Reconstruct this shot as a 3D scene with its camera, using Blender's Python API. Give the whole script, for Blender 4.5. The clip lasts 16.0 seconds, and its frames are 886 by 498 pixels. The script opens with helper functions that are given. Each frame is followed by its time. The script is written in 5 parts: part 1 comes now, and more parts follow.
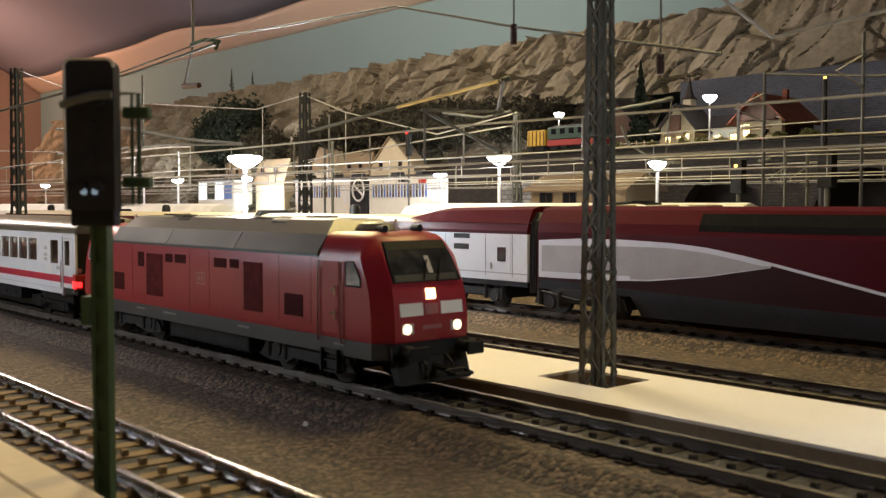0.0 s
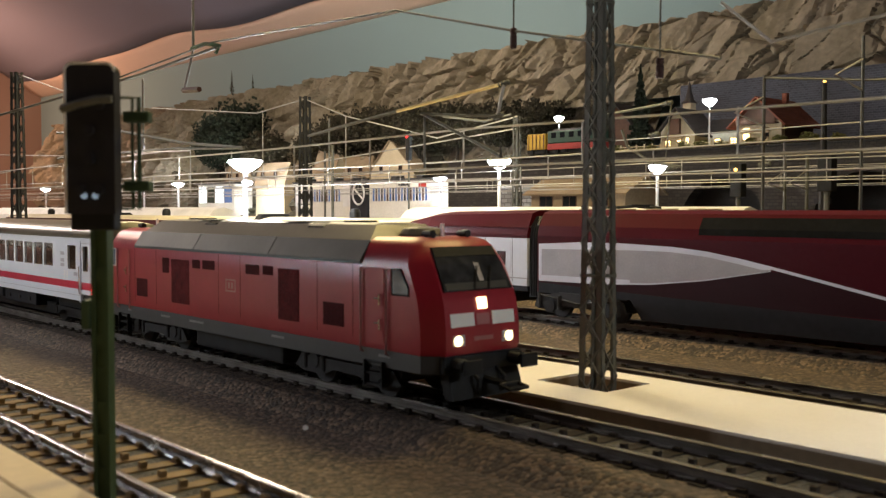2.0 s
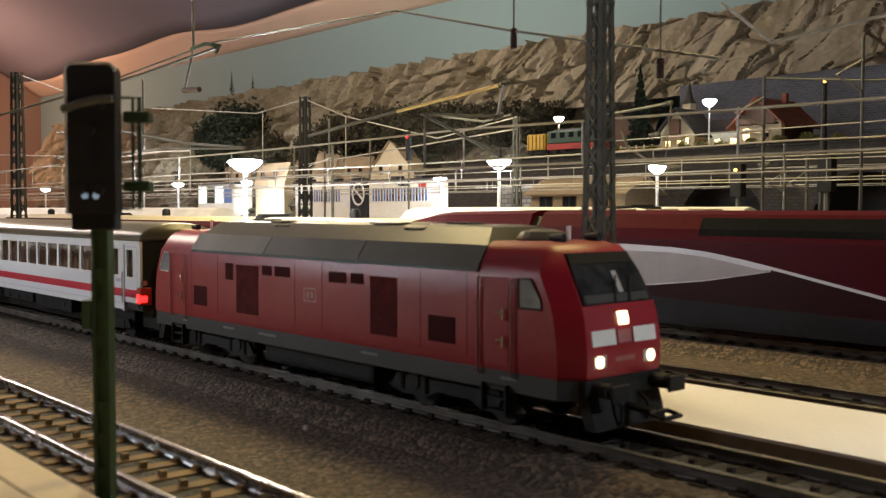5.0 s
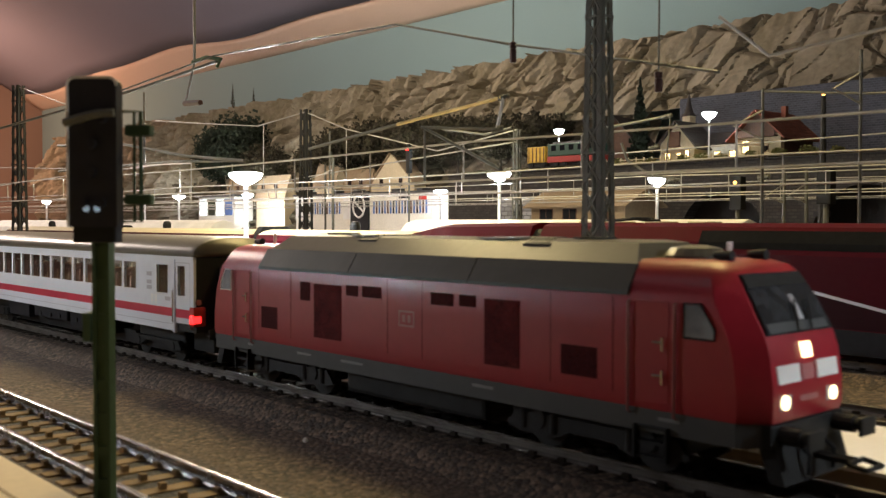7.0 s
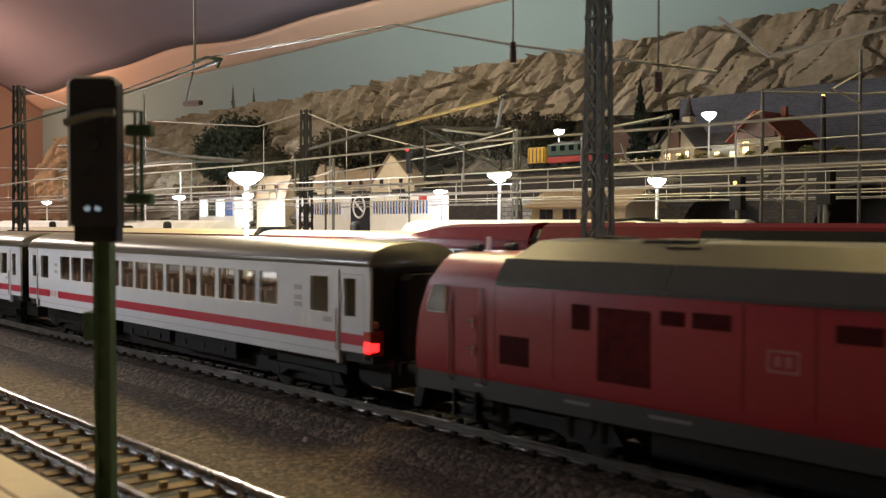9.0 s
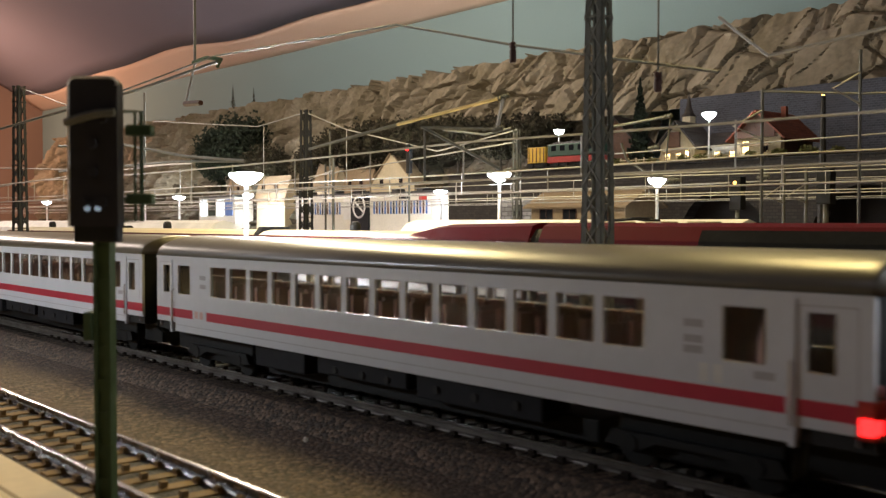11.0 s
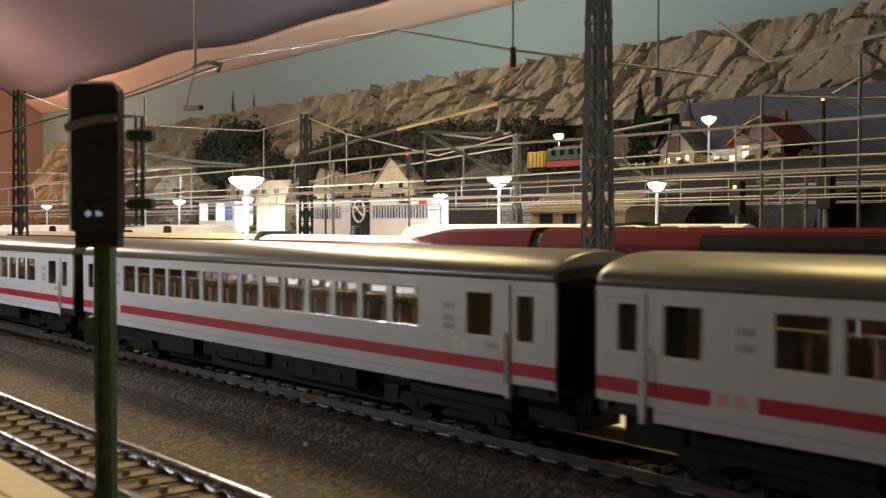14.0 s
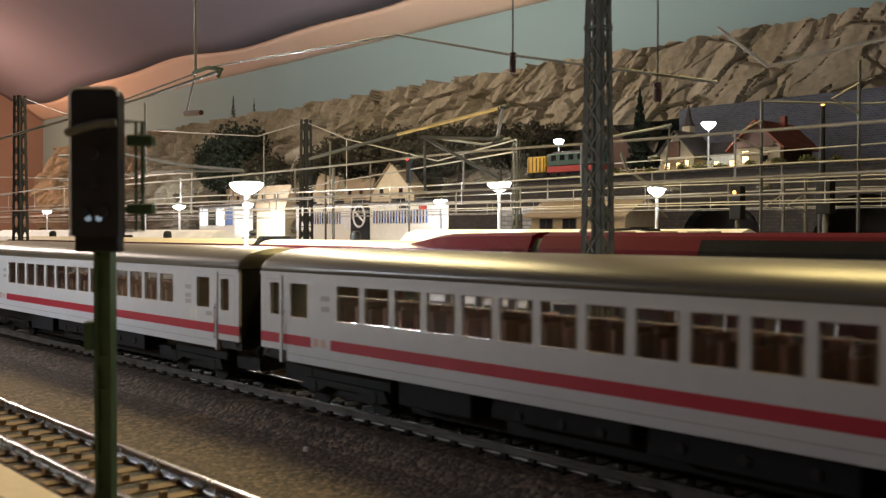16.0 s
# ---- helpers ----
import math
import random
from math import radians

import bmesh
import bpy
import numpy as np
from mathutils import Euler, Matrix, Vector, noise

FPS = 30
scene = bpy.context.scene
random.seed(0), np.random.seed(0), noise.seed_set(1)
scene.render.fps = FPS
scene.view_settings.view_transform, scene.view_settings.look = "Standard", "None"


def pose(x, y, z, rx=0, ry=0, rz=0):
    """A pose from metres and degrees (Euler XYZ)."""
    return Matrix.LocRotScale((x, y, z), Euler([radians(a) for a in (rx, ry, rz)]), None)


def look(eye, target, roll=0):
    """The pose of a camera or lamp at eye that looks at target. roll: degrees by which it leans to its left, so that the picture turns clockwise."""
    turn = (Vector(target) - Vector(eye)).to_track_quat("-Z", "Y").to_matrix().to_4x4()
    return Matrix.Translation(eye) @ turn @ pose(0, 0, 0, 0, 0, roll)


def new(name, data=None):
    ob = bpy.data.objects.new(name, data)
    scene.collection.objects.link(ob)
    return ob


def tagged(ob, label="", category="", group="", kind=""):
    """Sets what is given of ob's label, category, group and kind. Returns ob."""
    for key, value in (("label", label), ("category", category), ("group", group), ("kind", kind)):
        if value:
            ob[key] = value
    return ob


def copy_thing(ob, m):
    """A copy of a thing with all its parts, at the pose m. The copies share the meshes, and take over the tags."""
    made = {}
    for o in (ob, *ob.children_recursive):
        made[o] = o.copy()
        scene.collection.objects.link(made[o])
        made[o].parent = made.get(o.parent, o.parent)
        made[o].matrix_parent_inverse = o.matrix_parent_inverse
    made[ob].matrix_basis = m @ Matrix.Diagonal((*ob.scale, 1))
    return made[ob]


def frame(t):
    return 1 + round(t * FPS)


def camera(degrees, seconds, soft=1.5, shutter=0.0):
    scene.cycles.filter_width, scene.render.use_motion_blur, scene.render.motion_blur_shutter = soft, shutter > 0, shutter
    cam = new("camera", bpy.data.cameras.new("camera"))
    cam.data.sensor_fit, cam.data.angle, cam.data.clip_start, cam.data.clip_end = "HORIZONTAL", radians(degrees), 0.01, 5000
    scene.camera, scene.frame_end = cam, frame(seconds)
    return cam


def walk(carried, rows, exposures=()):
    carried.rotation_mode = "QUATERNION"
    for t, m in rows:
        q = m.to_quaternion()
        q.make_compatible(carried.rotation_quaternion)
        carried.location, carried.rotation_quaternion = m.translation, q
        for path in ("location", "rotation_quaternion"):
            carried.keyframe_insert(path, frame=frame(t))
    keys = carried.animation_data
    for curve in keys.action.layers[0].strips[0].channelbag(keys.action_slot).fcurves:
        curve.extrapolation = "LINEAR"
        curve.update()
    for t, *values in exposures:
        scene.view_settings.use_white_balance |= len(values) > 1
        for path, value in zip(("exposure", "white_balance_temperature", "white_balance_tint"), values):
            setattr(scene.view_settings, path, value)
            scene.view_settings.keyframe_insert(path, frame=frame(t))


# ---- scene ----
# A model railway in 1:87. Lengths below are in millimetres (MM turns them into metres); rail tops lie at z = 0.
MM = 0.001


def view(x, y, z, heading, tilt, lean):
    """A camera pose: heading from +y towards +x, tilt upwards, in degrees."""
    h, p = radians(heading), radians(tilt)
    way = Vector((math.sin(h) * math.cos(p), math.cos(h) * math.cos(p), math.sin(p)))
    eye = Vector((x, y, z)) * MM
    return look(eye, eye + way, -lean)


cam = camera(48.77, 16.0, soft=1.3, shutter=0.5)
# a pocket camera's lens, focused on the far side of the layout: the near signal is out of focus
cam.data.dof.use_dof, cam.data.dof.focus_distance, cam.data.dof.aperture_fstop = True, 0.62, 50.0
walk(cam, [
    (0, view(-0.03, -173.72, 50.89, -48.460, -2.553, -0.054)),
    (0.5, view(-0.03, -173.72, 50.89, -48.460, -2.594, -0.050)),
    (1, view(-0.01, -173.77, 50.90, -48.458, -2.503, -0.053)),
    (1.5, view(0.15, -173.86, 50.85, -48.463, -2.331, -0.042)),
    (2, view(0.18, -173.83, 50.95, -48.467, -2.338, -0.044)),
    (2.5, view(0.09, -173.80, 50.91, -48.464, -2.384, -0.033)),
    (3, view(0.00, -173.81, 50.94, -48.458, -2.367, -0.027)),
    (3.5, view(0.12, -173.80, 50.93, -48.471, -2.341, -0.035)),
    (4, view(0.07, -173.79, 50.90, -48.464, -2.485, -0.040)),
    (6.5, view(0.69, -174.33, 50.98, -48.463, -1.765, -0.081)),
    (7, view(1.00, -174.38, 51.02, -48.486, -1.601, -0.064)),
    (7.5, view(1.23, -174.57, 50.92, -48.485, -1.528, -0.056)),
    (8, view(1.49, -174.72, 50.97, -48.499, -1.577, -0.050)),
    (8.5, view(1.41, -174.66, 50.82, -48.499, -1.571, -0.071)),
    (9, view(1.44, -174.67, 50.82, -48.500, -1.570, -0.057)),
    (11.5, view(1.52, -174.72, 50.82, -48.500, -1.569, -0.035)),
    (12, view(1.55, -174.83, 50.92, -48.498, -1.424, -0.041)),
    (12.5, view(1.54, -174.84, 50.92, -48.493, -1.423, -0.038)),
    (13, view(1.41, -174.77, 50.96, -48.490, -1.422, -0.062)),
    (13.5, view(1.49, -174.80, 50.85, -48.492, -1.367, -0.033)),
    (14, view(1.52, -174.88, 50.96, -48.490, -1.325, -0.051)),
    (14.5, view(1.71, -175.02, 50.89, -48.490, -1.221, -0.053)),
    (15, view(1.86, -175.06, 50.85, -48.496, -1.118, -0.056)),
    (15.5, view(1.69, -174.96, 50.87, -48.489, -1.030, -0.040)),
    (16, view(1.71, -174.95, 50.94, -48.495, -1.027, -0.058)),
])

# ---- light ----
world = bpy.data.worlds.new("room_dusk")
scene.world = world
world.use_nodes = True
world.node_tree.nodes["Background"].inputs[0].default_value = (0.55, 0.42, 0.38, 1)
world.node_tree.nodes["Background"].inputs[1].default_value = 0.02
scene.view_settings.exposure = 0.08


def area_lamp(name, at, target, size, watts, colour):
    data = bpy.data.lights.new(name, "AREA")
    data.shape, data.size, data.energy, data.color = "DISK", size * MM, watts, colour
    ob = new(name, data)
    ob.matrix_world = look(Vector(at) * MM, Vector(target) * MM)
    return ob


def bulb(name, at, radius, watts, colour):
    data = bpy.data.lights.new(name, "POINT")
    data.shadow_soft_size, data.energy, data.color = radius * MM, watts, colour
    ob = new(name, data)
    ob.location = Vector(at) * MM
    return ob


# unseen lamps: two warm spots over the layout, an orange one far down the room; added as fill: two bulbs for rocks and
# cove, a dim lamp behind the viewer
area_lamp("warm_spot", (-215, 168, 322), (-215, 60, 0), 110, 0.70, (1.0, 0.76, 0.30))
area_lamp("warm_spot", (-560, 168, 322), (-560, 60, 0), 110, 2.0, (1.0, 0.79, 0.38))
bulb("backdrop_fill_bulb", (-1060, 440, 385), 24, 4.8, (1.0, 0.87, 0.70))
bulb("backdrop_fill_bulb", (-1500, 20, 400), 26, 9.5, (1.0, 0.84, 0.72))
area_lamp("front_fill_lamp", (-300, -900, 1200), (-450, 200, 0), 260, 2.9, (0.97, 0.89, 0.97))
bulb("far_room_bulb", (-2820, 420, 300), 40, 10.5, (1.0, 0.58, 0.38))


# ---- materials ----
def material(name, base, rough=0.6, metal=0.0, second=None, scale=60.0, mix=0.5, bump=0.0, bump_scale=400.0,
             per_piece=0.0, grain=0.12, coat=0.0, spec=0.5):
    """Two scales of variation: broad stains towards `second`, fine grain, and a fine relief."""
    m = bpy.data.materials.new(name)
    m.use_nodes = True
    nt = m.node_tree
    b = nt.nodes["Principled BSDF"]
    b.inputs["Metallic"].default_value = metal
    b.inputs["Coat Weight"].default_value = coat
    b.inputs["Specular IOR Level"].default_value = spec
    tc = nt.nodes.new("ShaderNodeTexCoord")
    n1 = nt.nodes.new("ShaderNodeTexNoise")
    n1.inputs["Scale"].default_value, n1.inputs["Detail"].default_value = scale, 5
    n2 = nt.nodes.new("ShaderNodeTexNoise")
    n2.inputs["Scale"].default_value, n2.inputs["Detail"].default_value = bump_scale, 6
    for n in (n1, n2):
        nt.links.new(tc.outputs["Object"], n.inputs["Vector"])
    ramp = nt.nodes.new("ShaderNodeMapRange")
    ramp.inputs[1].default_value, ramp.inputs[2].default_value = 0.35, 0.68
    ramp.inputs[3].default_value, ramp.inputs[4].default_value = 0.0, mix
    nt.links.new(n1.outputs[0], ramp.inputs[0])
    mx = nt.nodes.new("ShaderNodeMix")
    mx.data_type = "RGBA"
    s = second or tuple(c * 0.6 for c in base)
    mx.inputs[6].default_value, mx.inputs[7].default_value = (*base, 1), (*s, 1)
    nt.links.new(ramp.outputs[0], mx.inputs[0])
    hs = nt.nodes.new("ShaderNodeHueSaturation")
    nt.links.new(mx.outputs[2], hs.inputs["Color"])
    val = nt.nodes.new("ShaderNodeMapRange")
    val.inputs[1].default_value, val.inputs[2].default_value = 0.25, 0.75
    val.inputs[3].default_value, val.inputs[4].default_value = 1 - grain, 1 + grain
    nt.links.new(n2.outputs[0], val.inputs[0])
    last = val.outputs[0]
    if per_piece:
        info = nt.nodes.new("ShaderNodeObjectInfo")
        r = nt.nodes.new("ShaderNodeMapRange")
        r.inputs[3].default_value, r.inputs[4].default_value = 1 - per_piece, 1 + per_piece
        nt.links.new(info.outputs["Random"], r.inputs[0])
        mul = nt.nodes.new("ShaderNodeMath")
        mul.operation = "MULTIPLY"
        nt.links.new(last, mul.inputs[0])
        nt.links.new(r.outputs[0], mul.inputs[1])
        last = mul.outputs[0]
    nt.links.new(last, hs.inputs["Value"])
    nt.links.new(hs.outputs[0], b.inputs["Base Color"])
    rr = nt.nodes.new("ShaderNodeMapRange")
    rr.inputs[3].default_value, rr.inputs[4].default_value = max(0.03, rough - 0.1), min(1, rough + 0.1)
    nt.links.new(n1.outputs[0], rr.inputs[0])
    nt.links.new(rr.outputs[0], b.inputs["Roughness"])
    if bump:
        bp = nt.nodes.new("ShaderNodeBump")
        bp.inputs["Strength"].default_value, bp.inputs["Distance"].default_value = min(1, bump), 0.001
        nt.links.new(n2.outputs[0], bp.inputs["Height"])
        nt.links.new(bp.outputs[0], b.inputs["Normal"])
    return m


def gravel_material(name, dark, light, size, depth=0.0007, second=None):
    """Loose granules: cells with their own shade, in relief, over broad stains."""
    m = bpy.data.materials.new(name)
    m.use_nodes = True
    nt = m.node_tree
    b = nt.nodes["Principled BSDF"]
    b.inputs["Roughness"].default_value = 0.85
    tc = nt.nodes.new("ShaderNodeTexCoord")
    v = nt.nodes.new("ShaderNodeTexVoronoi")
    v.inputs["Scale"].default_value = 1 / size
    n = nt.nodes.new("ShaderNodeTexNoise")
    n.inputs["Scale"].default_value, n.inputs["Detail"].default_value = 22, 4
    for k in (v, n):
        nt.links.new(tc.outputs["Object"], k.inputs["Vector"])
    sep = nt.nodes.new("ShaderNodeSeparateColor")
    nt.links.new(v.outputs["Color"], sep.inputs[0])
    mx = nt.nodes.new("ShaderNodeMix")
    mx.data_type = "RGBA"
    mx.inputs[6].default_value, mx.inputs[7].default_value = (*dark, 1), (*light, 1)
    pw = nt.nodes.new("ShaderNodeMath")
    pw.operation, pw.inputs[1].default_value = "POWER", 2.2
    nt.links.new(sep.outputs[0], pw.inputs[0])
    nt.links.new(pw.outputs[0], mx.inputs[0])
    st = nt.nodes.new("ShaderNodeMapRange")
    st.inputs[1].default_value, st.inputs[2].default_value = 0.35, 0.7
    st.inputs[4].default_value = 0.75
    nt.links.new(n.outputs[0], st.inputs[0])
    m2 = nt.nodes.new("ShaderNodeMix")
    m2.data_type = "RGBA"
    m2.inputs[7].default_value = (*(second or tuple(0.5 * (a + c) for a, c in zip(dark, light))), 1)
    nt.links.new(st.outputs[0], m2.inputs[0])
    nt.links.new(mx.outputs[2], m2.inputs[6])
    nt.links.new(m2.outputs[2], b.inputs["Base Color"])
    bp = nt.nodes.new("ShaderNodeBump")
    bp.inputs["Strength"].default_value, bp.inputs["Distance"].default_value = 0.9, depth
    bp.invert = True
    nt.links.new(v.outputs["Distance"], bp.inputs["Height"])
    nt.links.new(bp.outputs[0], b.inputs["Normal"])
    return m


def stone_material(name, base, joint, size):
    """Coursed masonry with recessed joints, for walls too far off to pick single stones apart."""
    m = bpy.data.materials.new(name)
    m.use_nodes = True
    nt = m.node_tree
    b = nt.nodes["Principled BSDF"]
    b.inputs["Roughness"].default_value = 0.85
    tc = nt.nodes.new("ShaderNodeTexCoord")
    mp = nt.nodes.new("ShaderNodeMapping")
    mp.inputs["Rotation"].default_value = (radians(90), 0, 0)
    nt.links.new(tc.outputs["Object"], mp.inputs["Vector"])
    br = nt.nodes.new("ShaderNodeTexBrick")
    br.inputs["Color1"].default_value = (*base, 1)
    br.inputs["Color2"].default_value = (*(c * 0.6 for c in base), 1)
    br.inputs["Mortar"].default_value = (*joint, 1)
    br.inputs["Scale"].default_value = 1 / size
    br.inputs["Mortar Size"].default_value = 0.03
    nt.links.new(mp.outputs[0], br.inputs["Vector"])
    nt.links.new(br.outputs["Color"], b.inputs["Base Color"])
    bp = nt.nodes.new("ShaderNodeBump")
    bp.inputs["Strength"].default_value, bp.inputs["Distance"].default_value = 0.8, 0.0008
    bp.invert = True
    nt.links.new(br.outputs["Fac"], bp.inputs["Height"])
    nt.links.new(bp.outputs[0], b.inputs["Normal"])
    return m


def glow(name, colour, strength):
    m = bpy.data.materials.new(name)
    m.use_nodes = True
    b = m.node_tree.nodes["Principled BSDF"]
    b.inputs["Base Color"].default_value = (*colour, 1)
    b.inputs["Emission Color"].default_value = (*colour, 1)
    b.inputs["Emission Strength"].default_value = strength
    return m


def glass_material(name, tint, rough=0.05):
    m = bpy.data.materials.new(name)
    m.use_nodes = True
    b = m.node_tree.nodes["Principled BSDF"]
    b.inputs["Base Color"].default_value = (*tint, 1)
    b.inputs["Roughness"].default_value = rough
    b.inputs["Transmission Weight"].default_value = 1.0
    b.inputs["IOR"].default_value = 1.15
    return m


RED = material("traffic_red_paint", (0.30, 0.009, 0.019), 0.40, second=(0.22, 0.007, 0.015), scale=40, bump=0.05, grain=0.06)
FADED = material("faded_pale_red_print", (0.36, 0.13, 0.125), 0.5)
MARK = material("dim_grey_print", (0.17, 0.17, 0.17), 0.5)
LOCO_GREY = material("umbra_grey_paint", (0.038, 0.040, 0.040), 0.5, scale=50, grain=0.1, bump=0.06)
ROOF_GREY = material("roof_grey_paint", (0.085, 0.076, 0.050), 0.33, second=(0.066, 0.060, 0.042), scale=30, grain=0.08, bump=0.06, spec=1.0)
GRILLE = material("grille_brown", (0.055, 0.006, 0.006), 0.85, spec=0.15, grain=0.4, bump=0.3, bump_scale=1500)
MESH_GRILLE = material("brown_red_mesh", (0.105, 0.010, 0.010), 0.8, spec=0.15, second=(0.06, 0.008, 0.008), scale=250, mix=0.8, grain=0.4, bump=0.3, bump_scale=1500)
BLACK = material("black_plastic", (0.011, 0.011, 0.011), 0.6, spec=0.25, grain=0.2, bump=0.08)
MATT_BLACK = material("matt_black_strip", (0.010, 0.010, 0.011), 0.9, spec=0.05, grain=0.2)
FRAME = material("underframe_grey", (0.017, 0.017, 0.018), 0.65, spec=0.3, second=(0.026, 0.021, 0.017), grain=0.2, bump=0.1)
STEEL = material("bright_steel", (0.62, 0.60, 0.57), 0.25, metal=1.0, grain=0.08, bump=0.05)
RAIL = material("rail_steel", (0.32, 0.30, 0.28), 0.26, metal=1.0, second=(0.16, 0.12, 0.09), scale=90, mix=0.6, bump=0.08)
WIRE = material("catenary_wire", (0.40, 0.38, 0.34), 0.5, metal=0.4, grain=0.1)
RAIL_SIDE = material("dull_rail_side", (0.15, 0.135, 0.12), 0.5, metal=0.5, second=(0.045, 0.033, 0.025), scale=90, mix=0.6, bump=0.08)
SLEEPER = material("brown_sleeper_plastic", (0.026, 0.020, 0.016), 0.9, spec=0.08, second=(0.042, 0.033, 0.025), scale=120, per_piece=0.25, bump=0.15)
EMBLEM_PINK = material("faded_pink_print", (0.62, 0.40, 0.36), 0.4, second=(0.55, 0.34, 0.30), scale=200)
SLEEPER_LIGHT = material("tan_sleeper_plastic", (0.20, 0.125, 0.048), 0.7, spec=0.12, second=(0.13, 0.08, 0.03), scale=120, per_piece=0.22, bump=0.15)
BALLAST = gravel_material("brown_ballast", (0.018, 0.013, 0.010), (0.20, 0.135, 0.085), 0.0012, depth=0.0006, second=(0.064, 0.042, 0.027))
BED = gravel_material("grey_brown_track_ballast", (0.012, 0.010, 0.008), (0.07, 0.058, 0.046), 0.0012, second=(0.030, 0.025, 0.019))
PLATFORM = material("platform_plaster", (0.74, 0.71, 0.66), 0.8, second=(0.64, 0.59, 0.50), scale=14, mix=0.6, bump=0.12, bump_scale=900, grain=0.04)
PLATFORM_WALL = material("platform_side_tan", (0.24, 0.18, 0.11), 0.85, second=(0.15, 0.11, 0.065), scale=30, bump=0.15)
CREAM = material("cream_platform_card", (0.66, 0.55, 0.38), 0.8, second=(0.56, 0.45, 0.30), scale=20, bump=0.05, grain=0.05)
COACH_WHITE = material("light_grey_coach_paint", (0.61, 0.62, 0.65), 0.38, second=(0.54, 0.55, 0.57), scale=25, grain=0.03, bump=0.03)
COACH_STRIPE = material("red_coach_stripe", (0.48, 0.016, 0.050), 0.40, scale=30, grain=0.04)
COACH_ROOF = material("coach_roof_umber", (0.080, 0.068, 0.045), 0.36, second=(0.062, 0.053, 0.036), scale=30, grain=0.06, bump=0.05, spec=0.8)
SEAT = material("brown_red_seats", (0.36, 0.17, 0.13), 0.8, second=(0.24, 0.17, 0.15), scale=120, mix=0.8)
PANE = glass_material("train_window_glass", (0.86, 0.84, 0.80))
CAB_PANE = material("blue_grey_cab_glass", (0.16, 0.19, 0.24), 0.12, spec=0.5, second=(0.07, 0.085, 0.11), scale=160, mix=0.9, grain=0.05)
CAB_GREY = material("dim_cab_interior", (0.016, 0.017, 0.020), 0.22, spec=0.3, second=(0.04, 0.041, 0.045), scale=200, mix=0.8)
DARK_PANE = material("dark_tinted_glass", (0.014, 0.016, 0.019), 0.10, spec=0.35, grain=0.05)
T_RED = material("dark_red_express_paint", (0.062, 0.0035, 0.008), 0.38, spec=0.09, second=(0.052, 0.003, 0.007), scale=18, grain=0.04)
T_DARK = material("wine_red_express_paint", (0.026, 0.003, 0.006), 0.4, spec=0.12, scale=18, grain=0.05)
T_SILVER = material("silver_express_paint", (0.70, 0.71, 0.76), 0.36, metal=0.15, second=(0.52, 0.53, 0.58), scale=25, grain=0.03)
T_PANEL = material("taupe_grille_panel", (0.42, 0.395, 0.41), 0.55, grain=0.08, bump=0.1, bump_scale=1200)
T_SKIRT = material("anthracite_skirt", (0.022, 0.022, 0.025), 0.6, spec=0.12, second=(0.016, 0.016, 0.018), scale=30)
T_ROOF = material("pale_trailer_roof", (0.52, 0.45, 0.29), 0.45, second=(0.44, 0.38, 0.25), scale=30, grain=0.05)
MAST = material("grey_green_mast_paint", (0.105, 0.104, 0.085), 0.55, second=(0.07, 0.07, 0.057), scale=150, bump=0.1)
MAST_DARK = material("dark_mast_paint", (0.022, 0.022, 0.022), 0.6, spec=0.25, second=(0.035, 0.034, 0.03), scale=150, bump=0.1)
SIGNAL_BLACK = material("worn_black_screen", (0.022, 0.021, 0.024), 0.7, spec=0.25, second=(0.032, 0.030, 0.032), scale=150, bump=0.1)
GREEN_POST = material("green_signal_paint", (0.052, 0.088, 0.042), 0.6, spec=0.25, second=(0.034, 0.055, 0.028), scale=150, bump=0.1)
ROCK = material("beige_rock_plaster", (0.33, 0.275, 0.195), 0.9, second=(0.19, 0.155, 0.09), scale=14, mix=0.85, bump=0.9, bump_scale=160, grain=0.2)
SCREE = material("brown_hillside", (0.12, 0.09, 0.06), 0.95, second=(0.06, 0.055, 0.03), scale=20, mix=0.9, bump=0.7, bump_scale=200, grain=0.3)
WALL_STONE = stone_material("grey_masonry", (0.085, 0.090, 0.112), (0.11, 0.115, 0.14), 0.010)
RETAIN = stone_material("brown_masonry", (0.055, 0.047, 0.040), (0.025, 0.022, 0.02), 0.012)
PALE_STONE = stone_material("pale_masonry", (0.42, 0.42, 0.42), (0.17, 0.17, 0.17), 0.02)
SKY = material("painted_sky_wall", (0.27, 0.385, 0.40), 0.95, second=(0.235, 0.345, 0.365), scale=1.2, grain=0.03)
CEILING = material("attic_ceiling_cloth", (0.205, 0.185, 0.235), 0.95, second=(0.17, 0.155, 0.195), scale=1.5, grain=0.04)
VALANCE = material("peach_valance_cloth", (0.76, 0.57, 0.45), 0.9, second=(0.62, 0.46, 0.37), scale=3, grain=0.05)
END_WALL = material("brown_end_wall_cloth", (0.30, 0.19, 0.14), 0.95, second=(0.24, 0.15, 0.11), scale=3, grain=0.05)
ROOM = material("room_wall_brown", (0.22, 0.13, 0.09), 0.95, scale=2, grain=0.05)
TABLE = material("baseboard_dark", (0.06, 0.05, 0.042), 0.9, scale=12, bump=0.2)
PLASTER = material("cream_house_plaster", (0.62, 0.52, 0.34), 0.9, second=(0.52, 0.42, 0.27), scale=40, bump=0.1)
PALE_PLASTER = material("pale_station_plaster", (0.74, 0.70, 0.60), 0.9, second=(0.66, 0.61, 0.50), scale=30, bump=0.05)
TILE = material("red_brown_roof_tiles", (0.30, 0.080, 0.038), 0.8, second=(0.15, 0.05, 0.03), scale=60, bump=0.5, bump_scale=260, grain=0.25)
